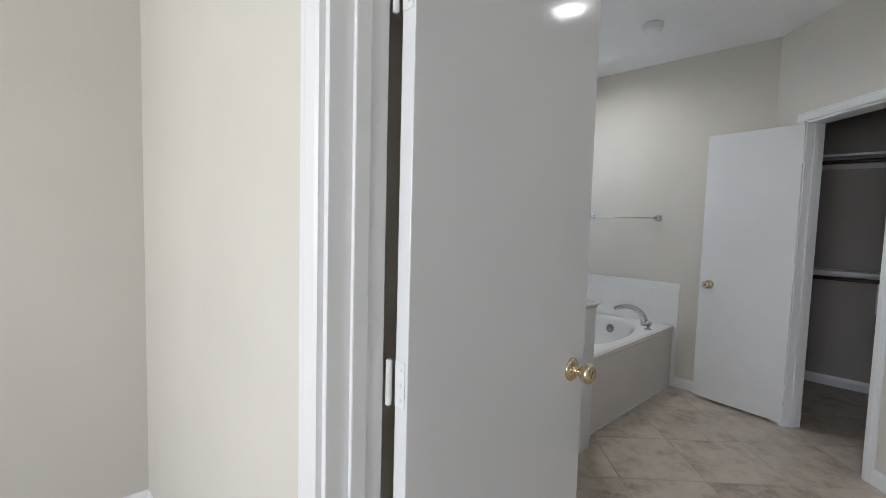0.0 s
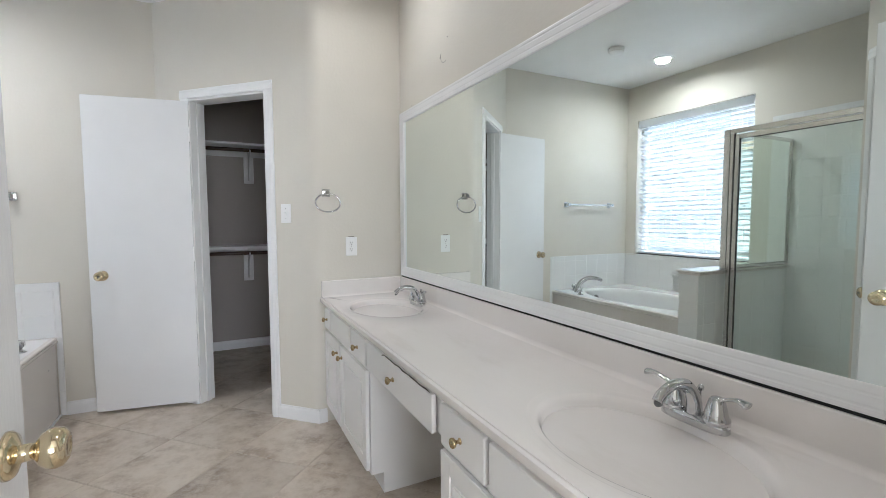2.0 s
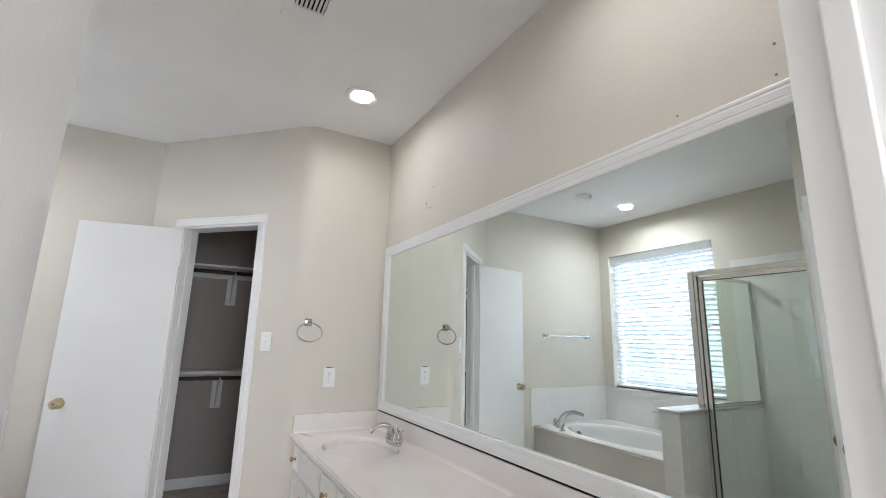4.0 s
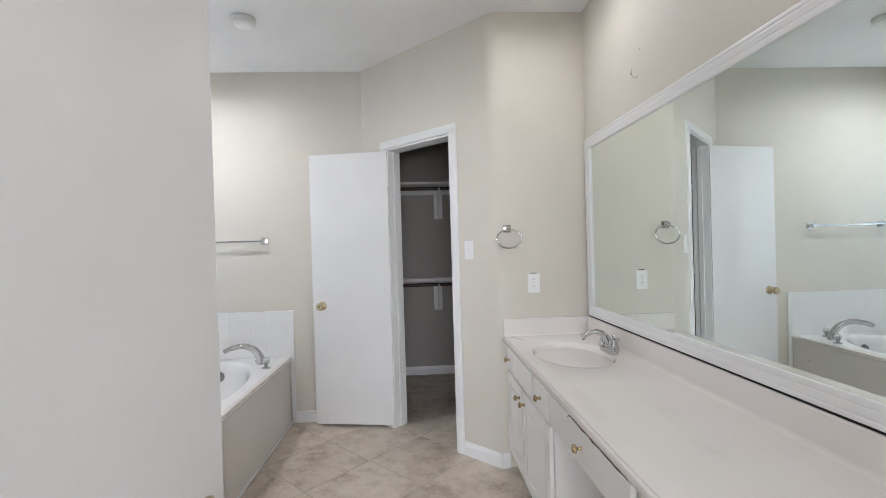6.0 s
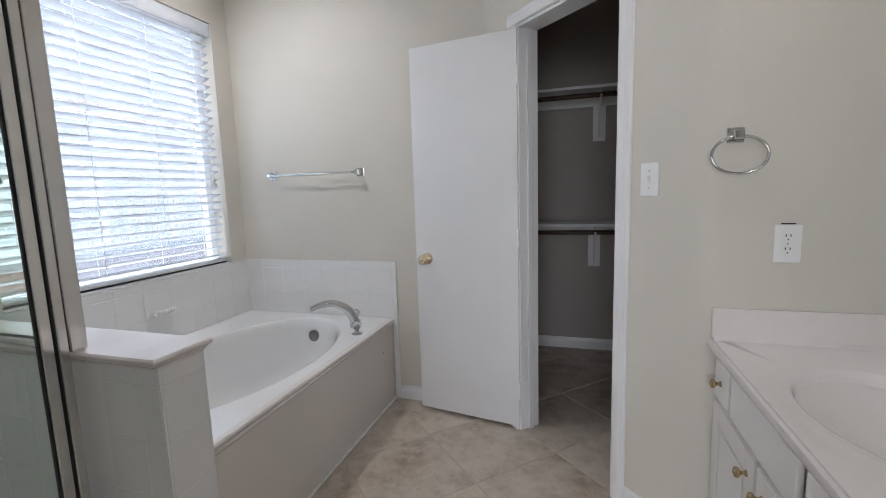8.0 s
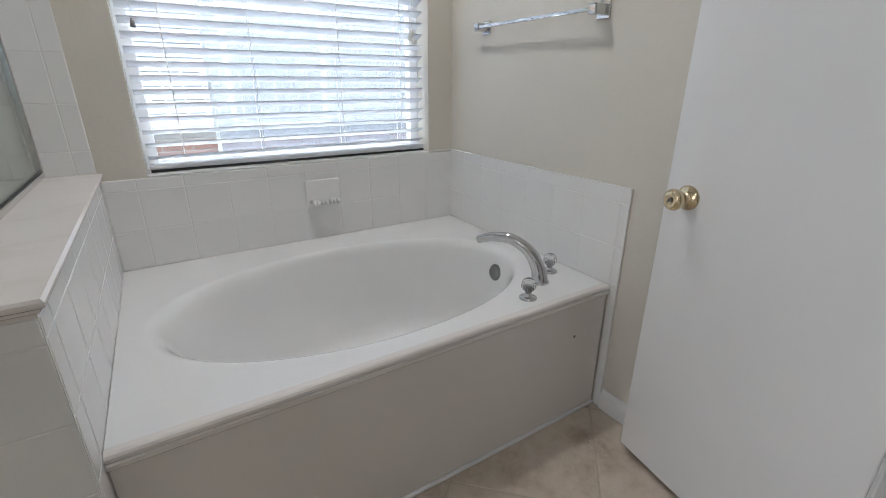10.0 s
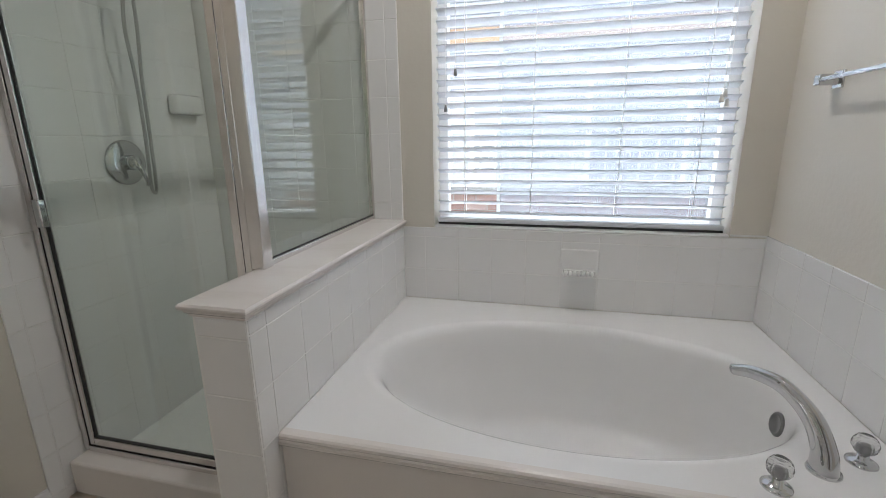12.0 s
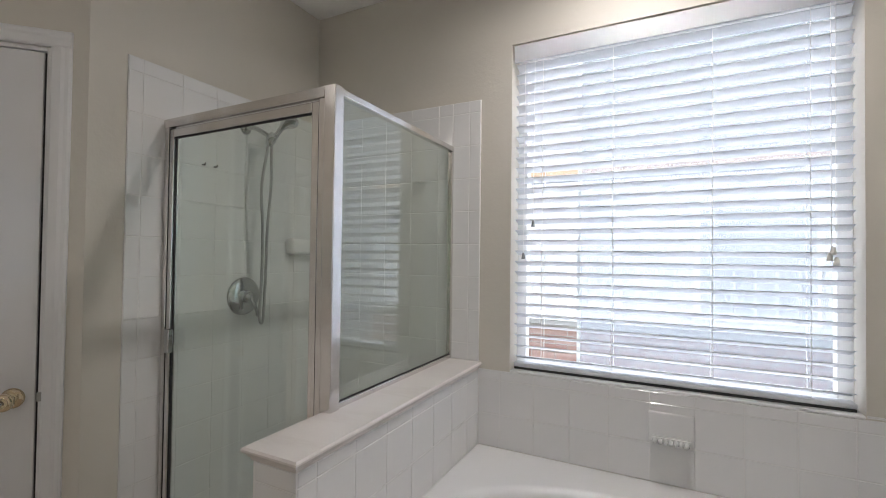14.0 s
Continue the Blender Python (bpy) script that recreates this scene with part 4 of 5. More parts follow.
for k, yy in enumerate((1.743, 1.798)):
    bm = bmesh.new()
    tube(bm, [(XW, yy, 1.743), (XW + 0.018, yy, 1.740), (XW + 0.022, yy, 1.750)], 0.003, 8)
    solid("wall_hook", bm, RUBBER_AND_SHADE, "small dark hook on the shower tile", "hook", group="shower hooks")

# corner shelf on the shower's back wall
bm = bmesh.new()
box(bm, 1.5275, 1.590, 2.205, 2.36, 1.365, 1.45, None, 0.018, 3)
solid("shower_soap_shelf", bm, TILE, "white ceramic soap shelf on the shower wall", "soap dish", smooth=True)


# ---- window, blind and what stands outside ----
WX0, WX1, WZ0, WZ1 = 2.665, 3.865, 0.856, 2.322
win = thing("window_1", (3.265, 2.56, WZ0), "white vinyl window behind a white blind", "window", kind="structure")


def wbar(name, x0, x1, y0, y1, z0, z1, parent, mat, bevel=0.003):
    bm = bmesh.new()
    box(bm, x0, x1, y0, y1, z0, z1, None, bevel, 2)
    return part(name, bm, mat, parent)


for x0, x1, z0, z1 in ((WX0, WX0 + 0.045, WZ0, WZ1), (WX1 - 0.045, WX1, WZ0, WZ1), (WX0 + 0.045, WX1 - 0.045, WZ0, WZ0 + 0.045), (WX0 + 0.045, WX1 - 0.045, WZ1 - 0.045, WZ1)):
    wbar("window_frame", x0, x1, 2.545, 2.595, z0, z1, win, PLASTIC)
p = wbar("pane", WX0 + 0.045, WX1 - 0.045, 2.568, 2.572, WZ0 + 0.045, WZ1 - 0.045, win, PANE, 0)
p.visible_shadow = False
sc = wbar("insect_screen", 2.945, WX1 - 0.046, 2.586, 2.587, WZ0 + 0.046, WZ1 - 0.046, win, SCREEN, 0)
sc.visible_shadow = False
wbar("screen_frame", 2.93, 2.945, 2.580, 2.592, WZ0 + 0.046, WZ1 - 0.046, win, PLASTIC, 0)
wbar("window_sill", WX0 + 0.001, WX1 - 0.001, 2.436, 2.545, WZ0 - 0.001, WZ0 + 0.010, win, TRIM, 0.004)

blind = thing("window_blind", (3.265, 2.49, WZ0), "white two-inch slat blind, let down and half open", "blind")
bm = bmesh.new()
box(bm, WX0 + 0.008, WX1 - 0.008, 2.444, 2.456, 2.240, 2.317, None, 0.003, 2)
part("valance", bm, SLAT, blind)
bm = bmesh.new()
box(bm, WX0 + 0.012, WX1 - 0.012, 2.462, 2.515, 2.267, 2.317, None, 0.002, 1)
part("head_rail", bm, PLASTIC, blind)
BY, TILT_S = 2.489, radians(SLAT_TILT)
SL0, SL1, NSL = 0.920, 2.228, 29
prof = []
for k in range(7):
    u = -0.025 + 0.05 * k / 6
    prof.append((u, 0.0018 * (1 - (u / 0.025) ** 2)))
prof = prof + [(u, v - 0.0034) for u, v in reversed(prof)]
ct, st_ = math.cos(TILT_S), math.sin(TILT_S)
bm = bmesh.new()
# the room-side edge stands high, the window-side edge low
prism(bm, [(u * ct + v * st_, -u * st_ + v * ct) for u, v in prof], -0.585, 0.585)
slat_mesh = mesh_of("slat", bm, SLAT)
for k in range(NSL):
    ob = new("slat", slat_mesh)
    ob.parent = blind
    ob.matrix_parent_inverse = wm(blind).inverted()
    ob.matrix_basis = pose(3.263, BY, SL0 + (SL1 - SL0) * k / (NSL - 1), random.uniform(-0.4, 0.4), random.uniform(-0.03, 0.03), 0)
wbar("bottom_rail", WX0 + 0.012, WX1 - 0.014, BY - 0.026, BY + 0.026, 0.877, 0.895, blind, SLAT, 0.004)
# dark strip painted for the shaded gap under the bottom rail
wbar("rail_gap_shade", WX0 + 0.014, WX1 - 0.016, BY - 0.0255, BY + 0.0255, 0.8675, 0.8765, blind, RUBBER_AND_SHADE, 0)
for lx in (2.80, 3.09, 3.44, 3.73):
    bm = bmesh.new()
    for dy in (-0.026, 0.026):
        tube(bm, [(lx, BY + dy, 0.896), (lx, BY + dy, 2.26)], 0.0014, 6)
    part("ladder_cord", bm, PLASTIC, blind)
bm = bmesh.new()
tube(bm, [(3.780, 2.447, 2.24), (3.780, 2.446, 1.405)], 0.0012, 6)
tube(bm, [(3.792, 2.447, 2.24), (3.792, 2.446, 1.40)], 0.0012, 6)
cord = part("pull_cord", bm, PLASTIC, blind)
for cx_, cz_ in ((3.776, 1.385), (3.794, 1.37), (3.785, 1.405)):
    bm = bmesh.new()
    lathe(bm, [(0, 0), (0.010, 0), (0.0085, 0.012), (0.005, 0.028), (0, 0.029)], Matrix.Translation((cx_, 2.446, cz_ - 0.02)), 14)
    part("tassel", bm, IVORY, cord, "", True)
for tx, tz in ((2.765, 1.500), (2.722, 1.358)):
    bm = bmesh.new()
    tube(bm, [(tx + 0.003, 2.447, 2.255), (tx, 2.446, tz + 0.02)], 0.0012, 6)
    tcord = part("tilt_cord", bm, PLASTIC, blind)
    bm = bmesh.new()
    lathe(bm, [(0, 0), (0.0085, 0), (0.007, 0.014), (0.004, 0.028), (0, 0.029)], Matrix.Translation((tx, 2.446, tz)), 14)
    part("tassel", bm, DARK_METAL, tcord, "", True)

# outside: yard, low brick wall with a white iron railing, and the neighbour's house
bm = bmesh.new()
box(bm, -400, 400, -400, 400, -0.6, -0.35)
solid("ground", bm, GRASS, "lawn and bare earth round the house", "ground", "structure")
bm = bmesh.new()
box(bm, -2.0, 9.0, 2.62, 4.3, -0.36, -0.30)
solid("pavement", bm, CONCRETE, "pale concrete path beside the house", "pavement", "structure")


def brick_face(x0, x1, y, z0, z1, depth=0.09, skip=()):
    """Running-bond bricks with recessed joints on a face that looks towards -y."""
    bm = bmesh.new()
    row, z = 0, z0
    while z < z1 - 0.02:
        x = x0 - (0.1 if row % 2 else 0.0)
        while x < x1:
            a, b = max(x, x0), min(x + 0.195, x1)
            if b - a > 0.02 and not any(a < s[1] and b > s[0] and z < s[3] and z + 0.06 > s[2] for s in skip):
                box(bm, a, b, y + random.uniform(-0.002, 0.002), y + depth, z, z + 0.060)
            x += 0.205
        z += 0.070
        row += 1
    return bm


low = thing("garden_wall", (2.8, 4.4, -0.35), "low red brick garden wall under a white railing", "wall")
bm = bmesh.new()
box(bm, 1.2, 6.6, 4.412, 4.55, -0.4, 0.79)
part("mortar_core", bm, MORTAR, low)
bw = part("bricks", brick_face(1.2, 6.6, 4.40, -0.35, 0.78), BRICK, low)
bw["kind"] = "stuff"
wbar("coping", 1.18, 6.62, 4.37, 4.57, 0.79, 0.835, low, CONCRETE)
rail = thing("iron_railing", (2.8, 4.45, 0.835), "white ornamental iron railing on the garden wall", "railing")
for rz in (0.87, 1.29):
    wbar("rail_bar", 1.2, 6.6, 4.438, 4.462, rz, rz + 0.028, rail, IRON_WHITE, 0)
for k in range(42):
    x = 1.26 + 0.13 * k
    bm = bmesh.new()
    box(bm, x - 0.008, x + 0.008, 4.442, 4.458, 0.835, 1.29)
    part("baluster", bm, IRON_WHITE, rail)
for k in range(10):
    cx_ = 1.65 + 0.52 * k
    bm = bmesh.new()
    for s in (-1, 1):
        pts = [(cx_ + s * (0.015 + (0.055 - 0.006 * i / 2) * (1 - math.cos(i * 0.42)) * 0.6), 4.436, 1.08 + (0.055 - 0.0025 * i) * math.sin(i * 0.42)) for i in range(16)]
        tube(bm, pts, 0.007, 6)
    tube(bm, [(cx_, 4.436, 0.97), (cx_, 4.436, 1.21)], 0.007, 6)
    part("scroll", bm, IRON_WHITE, rail)

nb = thing("neighbour_house", (3.0, 7.0, -0.35), "neighbouring house with pale lap siding and a shingle roof", "house")
bm = bmesh.new()
box(bm, -4.0, 12.0, 7.115, 7.4, -0.4, 5.6)
part("wall", bm, SIDING, nb)
OPEN = [(0.75, 2.05, 0.45, 1.75), (3.6, 4.9, 0.6, 2.1), (6.4, 7.6, 0.6, 2.1)]
lap = bmesh.new()
for k in range(36):
    prism(lap, [(7.114, 0.16 * k - 0.3), (7.092, 0.16 * k - 0.3), (7.106, 0.16 * k - 0.14), (7.114, 0.16 * k - 0.14)], -4.0, 12.0)
lap_ob = part("siding", lap, SIDING, nb)
lap_ob["kind"] = "stuff"
for a, b, c, d in OPEN:
    w = wbar("window", a, b, 7.080, 7.114, c, d, nb, PLASTIC, 0)
    wbar("window_pane", a + 0.06, b - 0.06, 7.074, 7.0795, c + 0.06, d - 0.06, w, PANE_DARK, 0)
wbar("belt_board", -4.0, 12.0, 7.070, 7.0915, 2.50, 2.72, nb, FASCIA)
wbar("eaves", -4.2, 12.2, 6.7, 7.5, 5.42, 5.62, nb, PLASTIC)
bm = bmesh.new()
prism(bm, [(6.6, 5.62), (6.6, 5.7), (10.5, 8.1), (14.4, 5.7), (14.4, 5.62)], -4.3, 12.3)
part("roof", bm, SHINGLE, nb)

# this house from outside: eaves and roof over the bathroom
bm = bmesh.new()
prism(bm, [(-4.2, 2.83), (-4.2, 2.95), (-0.3, 4.6), (3.1, 2.95), (3.1, 2.83)], -4.0, 6.0)
solid("roof", bm, SHINGLE, "shingle roof over the house", "roof", "structure")


# ---- closet shelves and rods ----
for z in (1.955, 1.015):
    shelf = thing("closet_shelf", (4.98, 0.3, z), "white painted closet shelf on brackets with a dark wooden rod", "shelf", "closet shelves")
    wbar("board", 4.828, 5.128, -0.75, 1.395, z - 0.019, z, shelf, TRIM, 0.002)
    wbar("cleat", 5.108, 5.1285, -0.75, 1.395, z - 0.095, z - 0.0195, shelf, TRIM, 0.002)
    bm = bmesh.new()
    tube(bm, [(4.86, -0.745, z - 0.062), (4.86, 1.39, z - 0.062)], 0.0165, 14)
    part("hanging_rod", bm, WOOD_ROD, shelf, "dark stained wooden rod", True)
    for by in (0.162 if z > 1.5 else 0.188, -0.45, 0.95):
        wbar("bracket_board", 5.1085, 5.128, by - 0.044, by + 0.044, z - 0.348, z - 0.096, shelf, TRIM, 0.002)
        for sz in (0.30, 0.265):
            bm = bmesh.new()
            lathe(bm, [(0, 0), (0.007, 0), (0.006, 0.003), (0, 0.0035)], Matrix.Translation((5.1084, by - 0.004, z - sz)) @ Matrix.Rotation(radians(-90), 4, "Y"), 10)
            part("screw", bm, DARK_METAL, shelf)
        bm = bmesh.new()
        tube(bm, smooth_line([(5.105, by, z - 0.30), (5.08, by, z - 0.24), (4.99, by, z - 0.13), (4.885, by, z - 0.085), (4.855, by, z - 0.082), (4.84, by, z - 0.06)], 6), 0.007, 8, 1.6)
        tube(bm, [(5.104, by, z - 0.32), (5.104, by, z - 0.025), (4.88, by, z - 0.024)], 0.006, 8, 1.6)
        part("bracket", bm, TRIM, shelf, "white metal shelf bracket", True)


# ---- old marks on the vanity wall ----
def scuff(name, pts, r, mat, label):
    bm = bmesh.new()
    tube(bm, pts, r, 6)
    solid(name, bm, mat, label, "wall mark")


scuff("wall_scuff", [(2.495 + 0.045 * math.cos(a), -0.6352, 2.115 + 0.045 * math.sin(a)) for a in (radians(d) for d in range(-110, 20, 10))], 0.0016, CHALK, "faint grey arc scratched in the wall paint")
for nx, nz in ((2.545, 2.105), (2.46, 2.185), (0.767, 1.956), (0.763, 2.035), (1.01, 1.963), (2.93, 1.945)):
    scuff("nail_hole", [(nx, -0.6355, nz), (nx, -0.633, nz)], 0.0035, DARK_METAL, "small dark nail hole over the mirror")


# ---- fixtures on walls and ceiling ----
def post_block(bm, m, size=0.024, out=0.05):
    """Square chrome post that widens to its wall plate; local z away from the wall."""
    box(bm, -size, size, -size, size, 0, 0.008, m, 0.003, 2)
    box(bm, -size * 0.62, size * 0.62, -size * 0.62, size * 0.62, 0.006, out, m, 0.004, 2)


ring = thing("towel_ring", (3.13, -0.155, 1.42), "chrome towel ring on the wall over the counter", "towel ring")
bm = bmesh.new()
RM = Matrix.Translation((3.13, -0.148, 1.418)) @ Matrix.Rotation(radians(-90), 4, "Y")
post_block(bm, RM, 0.023, 0.045)
part("post", bm, CHROME, ring, "square chrome post")
bm = bmesh.new()
pts = [(3.093 + 0.004 * math.sin(a), -0.153 + 0.074 * math.cos(a), 1.358 + 0.055 * math.sin(a)) for a in (2 * math.pi * i / 48 for i in range(49))]
tube(bm, pts, 0.0048, 10)
part("ring", bm, CHROME, ring, "oval chrome ring", True)

rod = thing("towel_bar", (3.99, 1.83, 1.405), "chrome towel bar on the wall over the tub", "towel bar")
for by in (1.555, 2.165):
    bm = bmesh.new()
    post_block(bm, Matrix.Translation((4.0, by, 1.405)) @ Matrix.Rotation(radians(-90), 4, "Y"), 0.026, 0.062)
    part("post", bm, CHROME, rod, "square chrome post")
bm = bmesh.new()
box(bm, 3.9405, 3.9535, 1.555, 2.165, 1.3985, 1.4115, None, 0.003, 2)
part("bar", bm, CHROME, rod)


def wall_plate(name, label, m, toggle):
    root = thing(name, m.translation, label, name.replace("_", " "))
    bm = bmesh.new()
    box(bm, -0.036, 0.036, -0.058, 0.058, 0.0, 0.006, m, 0.003, 2)
    part("cover_plate", bm, PLASTIC, root)
    if toggle:
        bm = bmesh.new()
        box(bm, -0.005, 0.005, -0.012, 0.012, 0.005, 0.009, m, 0.001, 1)
        box(bm, -0.004, 0.004, 0.000, 0.010, 0.008, 0.016, m, 0.0015, 1)
        part("toggle", bm, PLASTIC, root)
    else:
        for dz in (-0.020, 0.020):
            bm = bmesh.new()
            lathe(bm, [(0, 0.0055), (0.0165, 0.0055), (0.016, 0.0075), (0, 0.0078)], m @ Matrix.Translation((0, dz, 0)), 20)
            s = part("socket_face", bm, PLASTIC, root)
            bm = bmesh.new()
            for dx in (-0.006, 0.006):
                box(bm, dx - 0.0012, dx + 0.0012, dz + 0.001, dz + 0.009, 0.0072, 0.0082, m)
            box(bm, -0.002, 0.002, dz - 0.009, dz - 0.005, 0.0072, 0.0082, m)
            part("slots", bm, RUBBER_AND_SHADE, s)
        # black block on the wall draws the shaded gap above the plate
        bm = bmesh.new()
        box(bm, -0.018, 0.018, 0.0565, 0.062, 0.0, 0.003, m)
        part("box_gap_shade", bm, BLACK, root, "black strip painted as the shaded gap over the plate")
    for dz in ((-0.030, 0.030) if toggle else (0.0,)):
        bm = bmesh.new()
        lathe(bm, [(0, 0.0055), (0.003, 0.0058), (0.002, 0.0072), (0, 0.0073)], m @ Matrix.Translation((0, dz, 0)), 10)
        part("screw", bm, NICKEL, root)
    return root


WALLX = Matrix(((0, 0, -1, 3.13), (-1, 0, 0, -0.300), (0, 1, 0, 1.090), (0, 0, 0, 1)))
wall_plate("wall_outlet", "white duplex outlet on the wall above the counter", WALLX, False)
SWM = CLOSET @ Matrix(((1, 0, 0, 0.202), (0, 0, -1, 0.0), (0, 1, 0, 1.296), (0, 0, 0, 1)))
wall_plate("light_switch", "white toggle light switch beside the closet door", SWM, True)

down = thing("ceiling_light", (2.603, -0.228, CEIL), "white recessed downlight, lit", "ceiling light", "recessed downlights")
DM = Matrix.Translation((2.603, -0.228, CEIL)) @ Matrix.Rotation(math.pi, 4, "X")
bm = bmesh.new()
lathe(bm, [(0.068, -0.002), (0.098, 0.0), (0.098, 0.004), (0.088, 0.009), (0.072, 0.010), (0.064, 0.004), (0.064, -0.002)], DM, 40)
part("trim_ring", bm, PLASTIC, down, "", True)
bm = bmesh.new()
lathe(bm, [(0, 0.006), (0.040, 0.006), (0.063, 0.003), (0.063, 0.0005), (0, 0.0005)], DM, 32)
part("lens", bm, LAMP_LENS, down, "glowing white lens")
copy_thing(down, Matrix.Translation((3.19, 1.94, CEIL)))
copy_thing(down, Matrix.Translation((1.055, -0.22, CEIL)))

smoke = thing("smoke_alarm", (3.20, 1.365, CEIL), "white round smoke alarm on the ceiling", "smoke alarm")
SM = Matrix.Translation((3.20, 1.365, CEIL)) @ Matrix.Rotation(math.pi, 4, "X")
bm = bmesh.new()
lathe(bm, [(0, 0), (0.066, 0), (0.066, 0.016), (0.063, 0.027), (0.050, 0.044), (0.030, 0.050), (0, 0.050)], SM, 36)
part("housing", bm, PLASTIC, smoke, "", True)
bm = bmesh.new()
lathe(bm, [(0.0600, 0.0325), (0.0618, 0.0310), (0.0610, 0.028), (0.0580, 0.0335)], SM, 36)
part("vent_ring", bm, IVORY, smoke, "", True)

vent = thing("ceiling_vent", (1.99, 0.20, CEIL), "white louvred ceiling air vent", "air vent")
vx0, vx1, vy0, vy1 = 1.835, 2.145, 0.098, 0.302
# no hole in the ceiling: a black sheet gives the duct's darkness
vb = bmesh.new()
box(vb, vx0 + 0.04, vx1 - 0.04, vy0 + 0.04, vy1 - 0.04, CEIL - 0.003, CEIL - 0.0002)
part("duct_shade", vb, BLACK, vent, "black sheet painted as the duct's shade behind the louvres")
for a, b, c, d in ((vx0, vx1, vy0, vy0 + 0.04), (vx0, vx1, vy1 - 0.04, vy1), (vx0, vx0 + 0.04, vy0 + 0.04, vy1 - 0.04), (vx1 - 0.04, vx1, vy0 + 0.04, vy1 - 0.04)):
    bm = bmesh.new()
    box(bm, a, b, c, d, CEIL - 0.012, CEIL, None, 0.003, 2)
    part("frame", bm, PLASTIC, vent)
for k in range(7):
    yy = vy0 + 0.0485 + 0.0178 * k
    bm = bmesh.new()
    box(bm, -0.066, 0.036, -0.0062, 0.0062, -0.0009, 0.0009, pose(2.018, yy, CEIL - 0.009, 52, 0, 0))
    part("slat", bm, PLASTIC, vent)
for k in range(2):
    bm = bmesh.new()
    box(bm, -0.0065, 0.0065, -0.062, 0.062, -0.0009, 0.0009, pose(1.900 + 0.026 * k, 0.20, CEIL - 0.009, 0, 66, 0))
    part("slat", bm, PLASTIC, vent)
bm = bmesh.new()
box(bm, 2.055, vx1 - 0.04, vy0 + 0.04, vy1 - 0.04, CEIL - 0.012, CEIL - 0.0035)
part("blank_panel", bm, PLASTIC, vent)
bm = bmesh.new()
box(bm, 1.936, 1.940, vy0 + 0.04, vy1 - 0.04, CEIL - 0.012, CEIL - 0.002)
part("divider", bm, PLASTIC, vent)

soap = thing("soap_dish", (3.300, 2.434, 0.713), "white ceramic soap dish set in the tub tile", "soap dish")
bm = bmesh.new()
box(bm, 3.226, 3.384, 2.420, 2.434, 0.668, 0.785, None, 0.008, 3)
part("back_plate", bm, TILE, soap, "", True)
bm = bmesh.new()
prism(bm, [(2.424, 0.681), (2.392, 0.685), (2.376, 0.697), (2.374, 0.705), (2.380, 0.706), (2.392, 0.697), (2.424, 0.695)], 3.242, 3.368)
part("tray", bm, TILE, soap)
for k in range(7):
    bm = bmesh.new()
    tube(bm, [(3.252 + 0.0175 * k, 2.384, 0.699), (3.252 + 0.0175 * k, 2.374, 0.694), (3.252 + 0.0175 * k, 2.378, 0.683)], 0.008, 8)
    part("drip_rib", bm, TILE, soap, "", True)


# ---- tiles last: wall tiles, then the floor ----
P, J = 0.1535, 0.0022
tile_meshes = {}


def tile_mesh(w, h):
    key = (round(w, 3), round(h, 3))
    if key not in tile_meshes:
        bm = bmesh.new()
        a, b, d, e = w / 2, h / 2, 0.0065, 0.0016
        back = [bm.verts.new((x, y, 0)) for x, y in ((-a, -b), (a, -b), (a, b), (-a, b))]
        mid = [bm.verts.new((x, y, d - e)) for x, y in ((-a, -b), (a, -b), (a, b), (-a, b))]
        face = [bm.verts.new((x, y, d)) for x, y in ((-a + e, -b + e), (a - e, -b + e), (a - e, b - e), (-a + e, b - e))]
        for lo, hi in ((back, mid), (mid, face)):
            for i in range(4):
                bm.faces.new((lo[i], lo[(i + 1) % 4], hi[(i + 1) % 4], hi[i]))
        bm.faces.new(face)
        tile_meshes[key] = mesh_of("tile", bm, TILE)
    return tile_meshes[key]


def tile_field(parent, m, us, vs, skip=None):
    """Tiles between the joint lines us (along) and vs (up); m: local x along, y up, z out of the wall."""
    inv = wm(parent).inverted()
    for u0, u1 in zip(us, us[1:]):
        for v0, v1 in zip(vs, vs[1:]):
            if skip and skip(u0, u1, v0, v1):
                continue
            ob = new("tile", tile_mesh(u1 - u0 - J, v1 - v0 - J))
            ob.parent = parent
            ob.matrix_parent_inverse = inv
            ob.matrix_basis = m @ pose((u0 + u1) / 2, (v0 + v1) / 2, 0.0, random.uniform(-0.12, 0.12), random.uniform(-0.12, 0.12), 0)


def grout_bed(name, m, u0, u1, v0, v1, label, d=0.0063):
    bm = bmesh.new()
    box(bm, u0, u1, v0, v1, 0.0, d, m)
    return solid(name, bm, GROUT, label, "tile work", "structure")


def lines(a, b, step):
    out = [a]
    while out[-1] + step * 1.02 < b:
        out.append(out[-1] + step)
    out.append(b)
    return out


ROWS_TUB = [0.513, 0.660, 0.8135, 0.868]
# wall over the tub, beside the towel bar: local x runs towards -y
M1 = Matrix(((0, 0, -1, 4.0), (-1, 0, 0, 0), (0, 1, 0, 0), (0, 0, 0, 1)))
us = [-2.433] + [-1.388 - P * k for k in range(6, -1, -1)]
bed = grout_bed("tub_wall_tiling", M1, -2.439, -1.355, 0.513, 0.866, "white six-inch glazed tiles over the tub")
tile_field(bed, M1 @ Matrix.Translation((0, 0, 0.001)), us + [-1.355], ROWS_TUB)
bed = grout_bed("tub_edge_tiling", M1, -1.386, -1.355, 0.0, 0.5125, "narrow white tile strip down the tub's end")
tile_field(bed, M1 @ Matrix.Translation((0, 0, 0.001)), [-1.3855, -1.355], [0.0, 0.154, 0.33, 0.512])
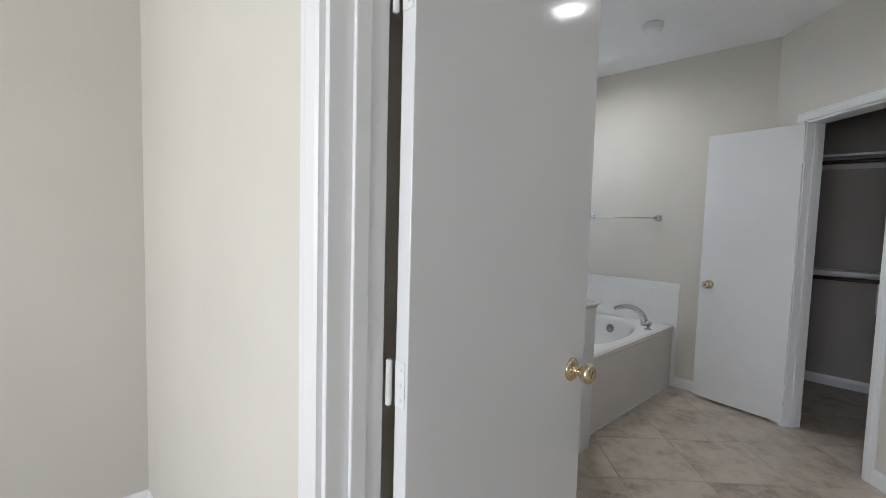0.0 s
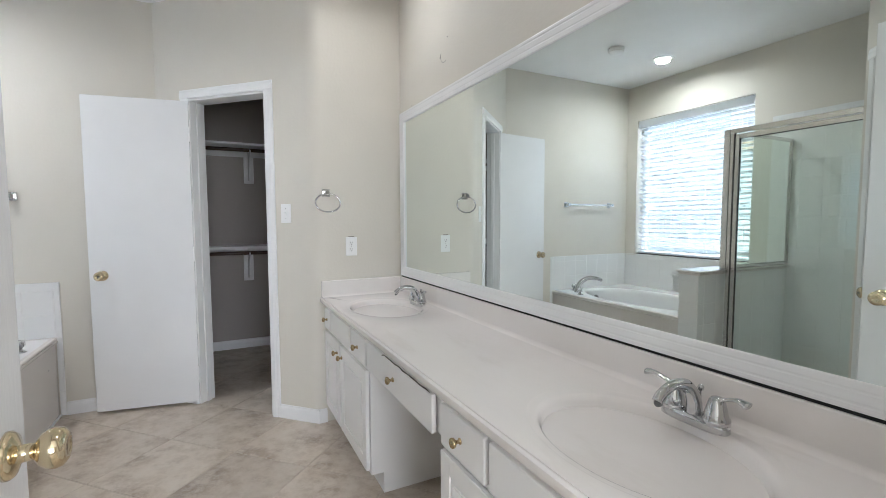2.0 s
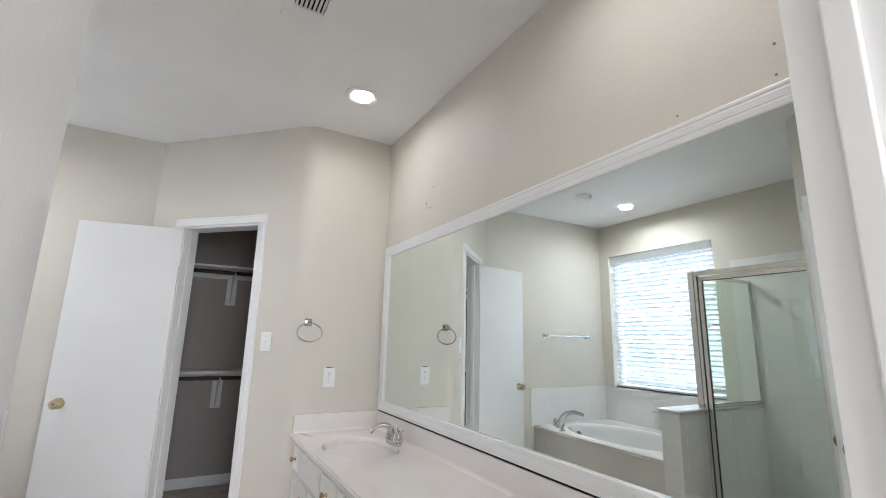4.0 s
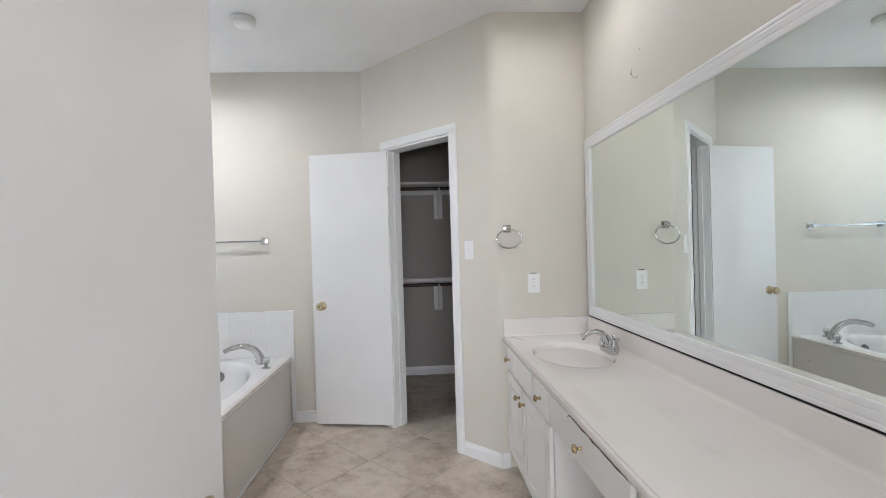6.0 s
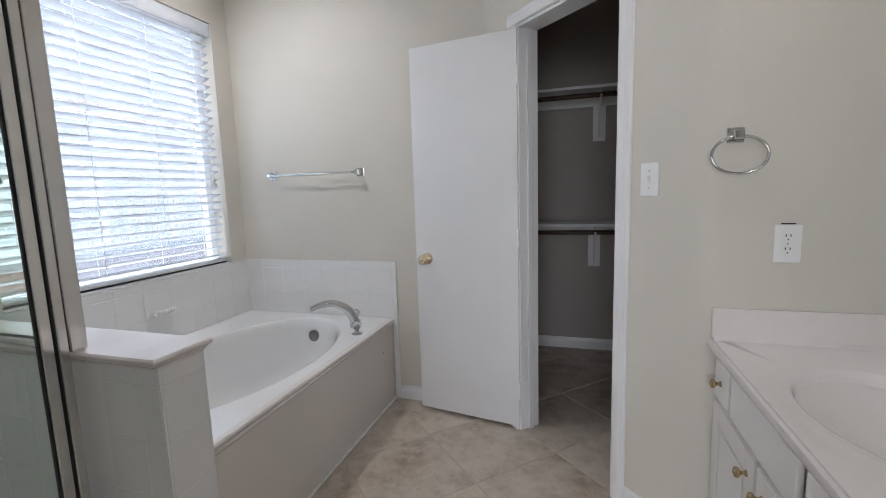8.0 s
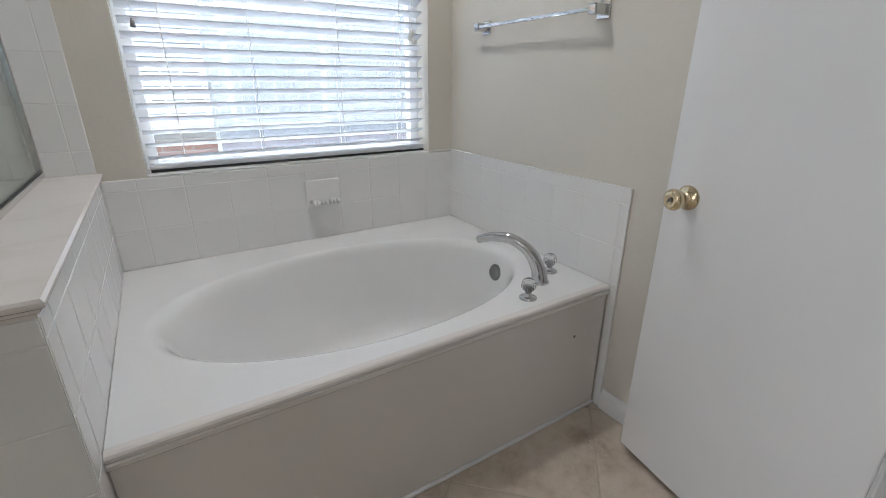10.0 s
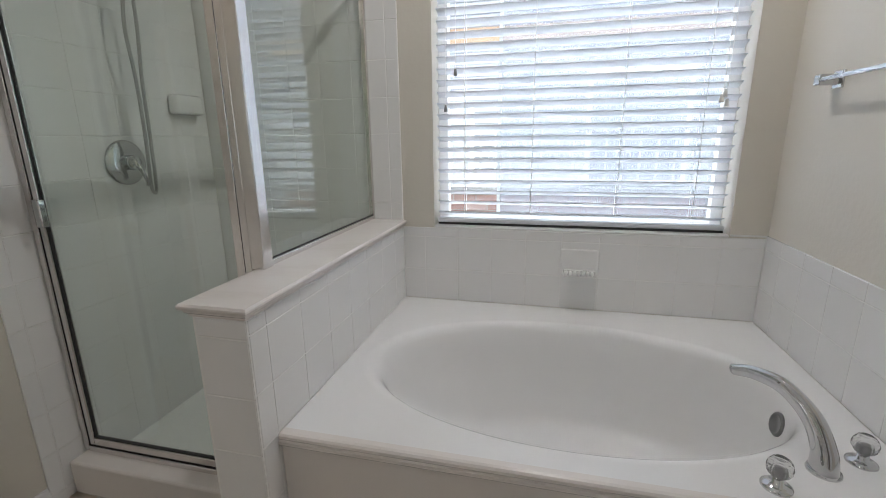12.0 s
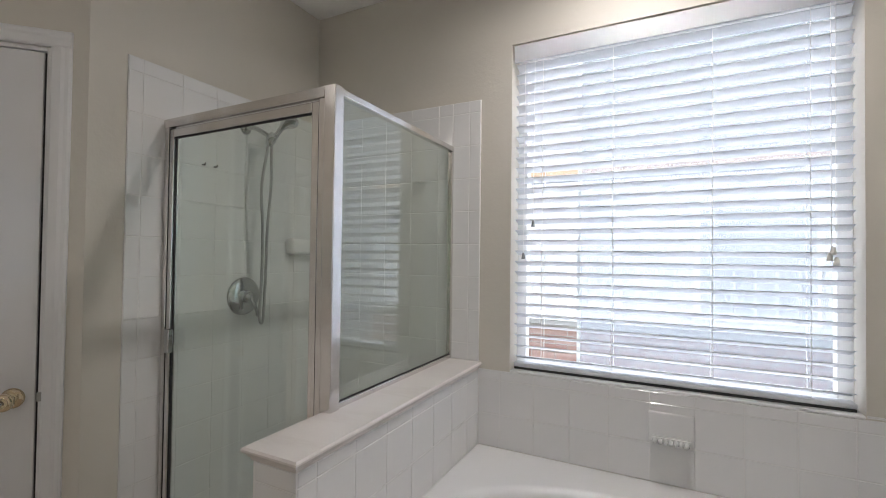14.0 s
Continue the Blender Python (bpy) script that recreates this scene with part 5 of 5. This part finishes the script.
# window wall over the tub: local x runs towards +x, out is -y
M2 = Matrix(((1, 0, 0, 0), (0, 0, -1, 2.44), (0, 1, 0, 0), (0, 0, 0, 1)))
us = [2.5200] + [3.993 - 0.1522 * k for k in range(9, -1, -1)]
bed = grout_bed("window_wall_tiling", M2, 2.5190, 3.993, 0.513, 0.855, "white six-inch glazed tiles under the window")
tile_field(bed, M2 @ Matrix.Translation((0, 0, 0.001)), us, [0.513, 0.660, 0.8135, 0.855])
bed = grout_bed("window_side_tiling", M2, 3.867, 3.993, 0.8612, 0.868, "bullnose tile edge beside the window")
# shower: back wall and valve wall
bed = grout_bed("shower_back_tiling", M2, 1.5285, 2.3770, 0.05, 2.095, "white glazed tiles on the shower's back wall")
tile_field(bed, M2 @ Matrix.Translation((0, 0, 0.001)), lines(1.535, 2.3770, P), [0.05] + [2.04 - P * k for k in range(12, -1, -1)] + [2.095])
bed = grout_bed("shower_edge_tiling", M2, 2.3775, 2.5180, 0.8865, 2.095, "white tile border between shower and window")
tile_field(bed, M2 @ Matrix.Translation((0, 0, 0.001)), [2.3780, 2.4640, 2.5180], [0.8865] + [2.04 - P * k for k in range(7, -1, -1)] + [2.095])
M3 = Matrix(((0, 0, 1, 1.52), (1, 0, 0, 0), (0, 1, 0, 0), (0, 0, 0, 1)))
bed = grout_bed("shower_valve_tiling", M3, 1.450, 2.4335, 0.0, 2.095, "white glazed tiles on the shower's valve wall")
tile_field(bed, M3 @ Matrix.Translation((0, 0, 0.001)), [1.450, 1.5005] + [1.5005 + P * k for k in range(1, 6)] + [2.4335], [0.0] + [2.04 - P * k for k in range(13, -1, -1)] + [2.095])
# pony wall: tub side, end and shower side
M4 = Matrix(((0, 0, 1, 2.5125), (1, 0, 0, 0), (0, 1, 0, 0), (0, 0, 0, 1)))
tile_field(pony, M4, [1.3215, 1.3855] + [1.3855 + P * k for k in range(1, 7)] + [2.433], [0.513, 0.660, 0.8135, 0.852])
tile_field(pony, M4, [1.3215, 1.3855], [0.0, 0.180, 0.342, 0.512])
M5 = Matrix(((1, 0, 0, 0), (0, 0, -1, 1.323), (0, 1, 0, 0), (0, 0, 0, 1)))
tile_field(pony, M5, [2.3790, 2.5175], [0.0, 0.180, 0.342, 0.495, 0.649, 0.803, 0.852])
M6 = Matrix(((0, 0, -1, 2.3790), (-1, 0, 0, 0), (0, 1, 0, 0), (0, 0, 0, 1)))
tile_field(pony, M6, [-1.5205, -1.3885, -1.3205], [0.0, 0.180, 0.342, 0.495, 0.649, 0.803, 0.852])
tile_field(pony, M6, [-2.433] + [-1.674 - P * k for k in range(4, -1, -1)], [0.05, 0.196, 0.349, 0.503, 0.656, 0.81, 0.852])

# floor: eighteen-inch tiles on the diagonal
S = 0.457
bm = bmesh.new()
a, e = S / 2 - 0.003, 0.0016
b0 = [bm.verts.new((x, y, -0.009)) for x, y in ((-a, -a), (a, -a), (a, a), (-a, a))]
b1 = [bm.verts.new((x, y, -e)) for x, y in ((-a, -a), (a, -a), (a, a), (-a, a))]
b2 = [bm.verts.new((x, y, 0)) for x, y in ((-a + e, -a + e), (a - e, -a + e), (a - e, a - e), (-a + e, a - e))]
for lo, hi in ((b0, b1), (b1, b2)):
    for i in range(4):
        bm.faces.new((lo[i], lo[(i + 1) % 4], hi[(i + 1) % 4], hi[i]))
bm.faces.new(b2)
floor_mesh = mesh_of("floor_tile", bm, FLOOR_TILE)
h = S * R2
for i in range(-22, 23):
    for j in range(-22, 23):
        if (i + j) % 2:
            x, y = 3.632 + h * i, 0.398 + h * j
            if 0.42 < x < 5.2 and -0.85 < y < 2.4 and not (x > 3.2 and y > 1.75) and not (x < 1.3 and y > 1.2):
                ob = new("floor_tile", floor_mesh)
                ob.parent = floor_ob
                ob.matrix_basis = pose(x, y, 0, random.uniform(-0.05, 0.05), random.uniform(-0.05, 0.05), 45)
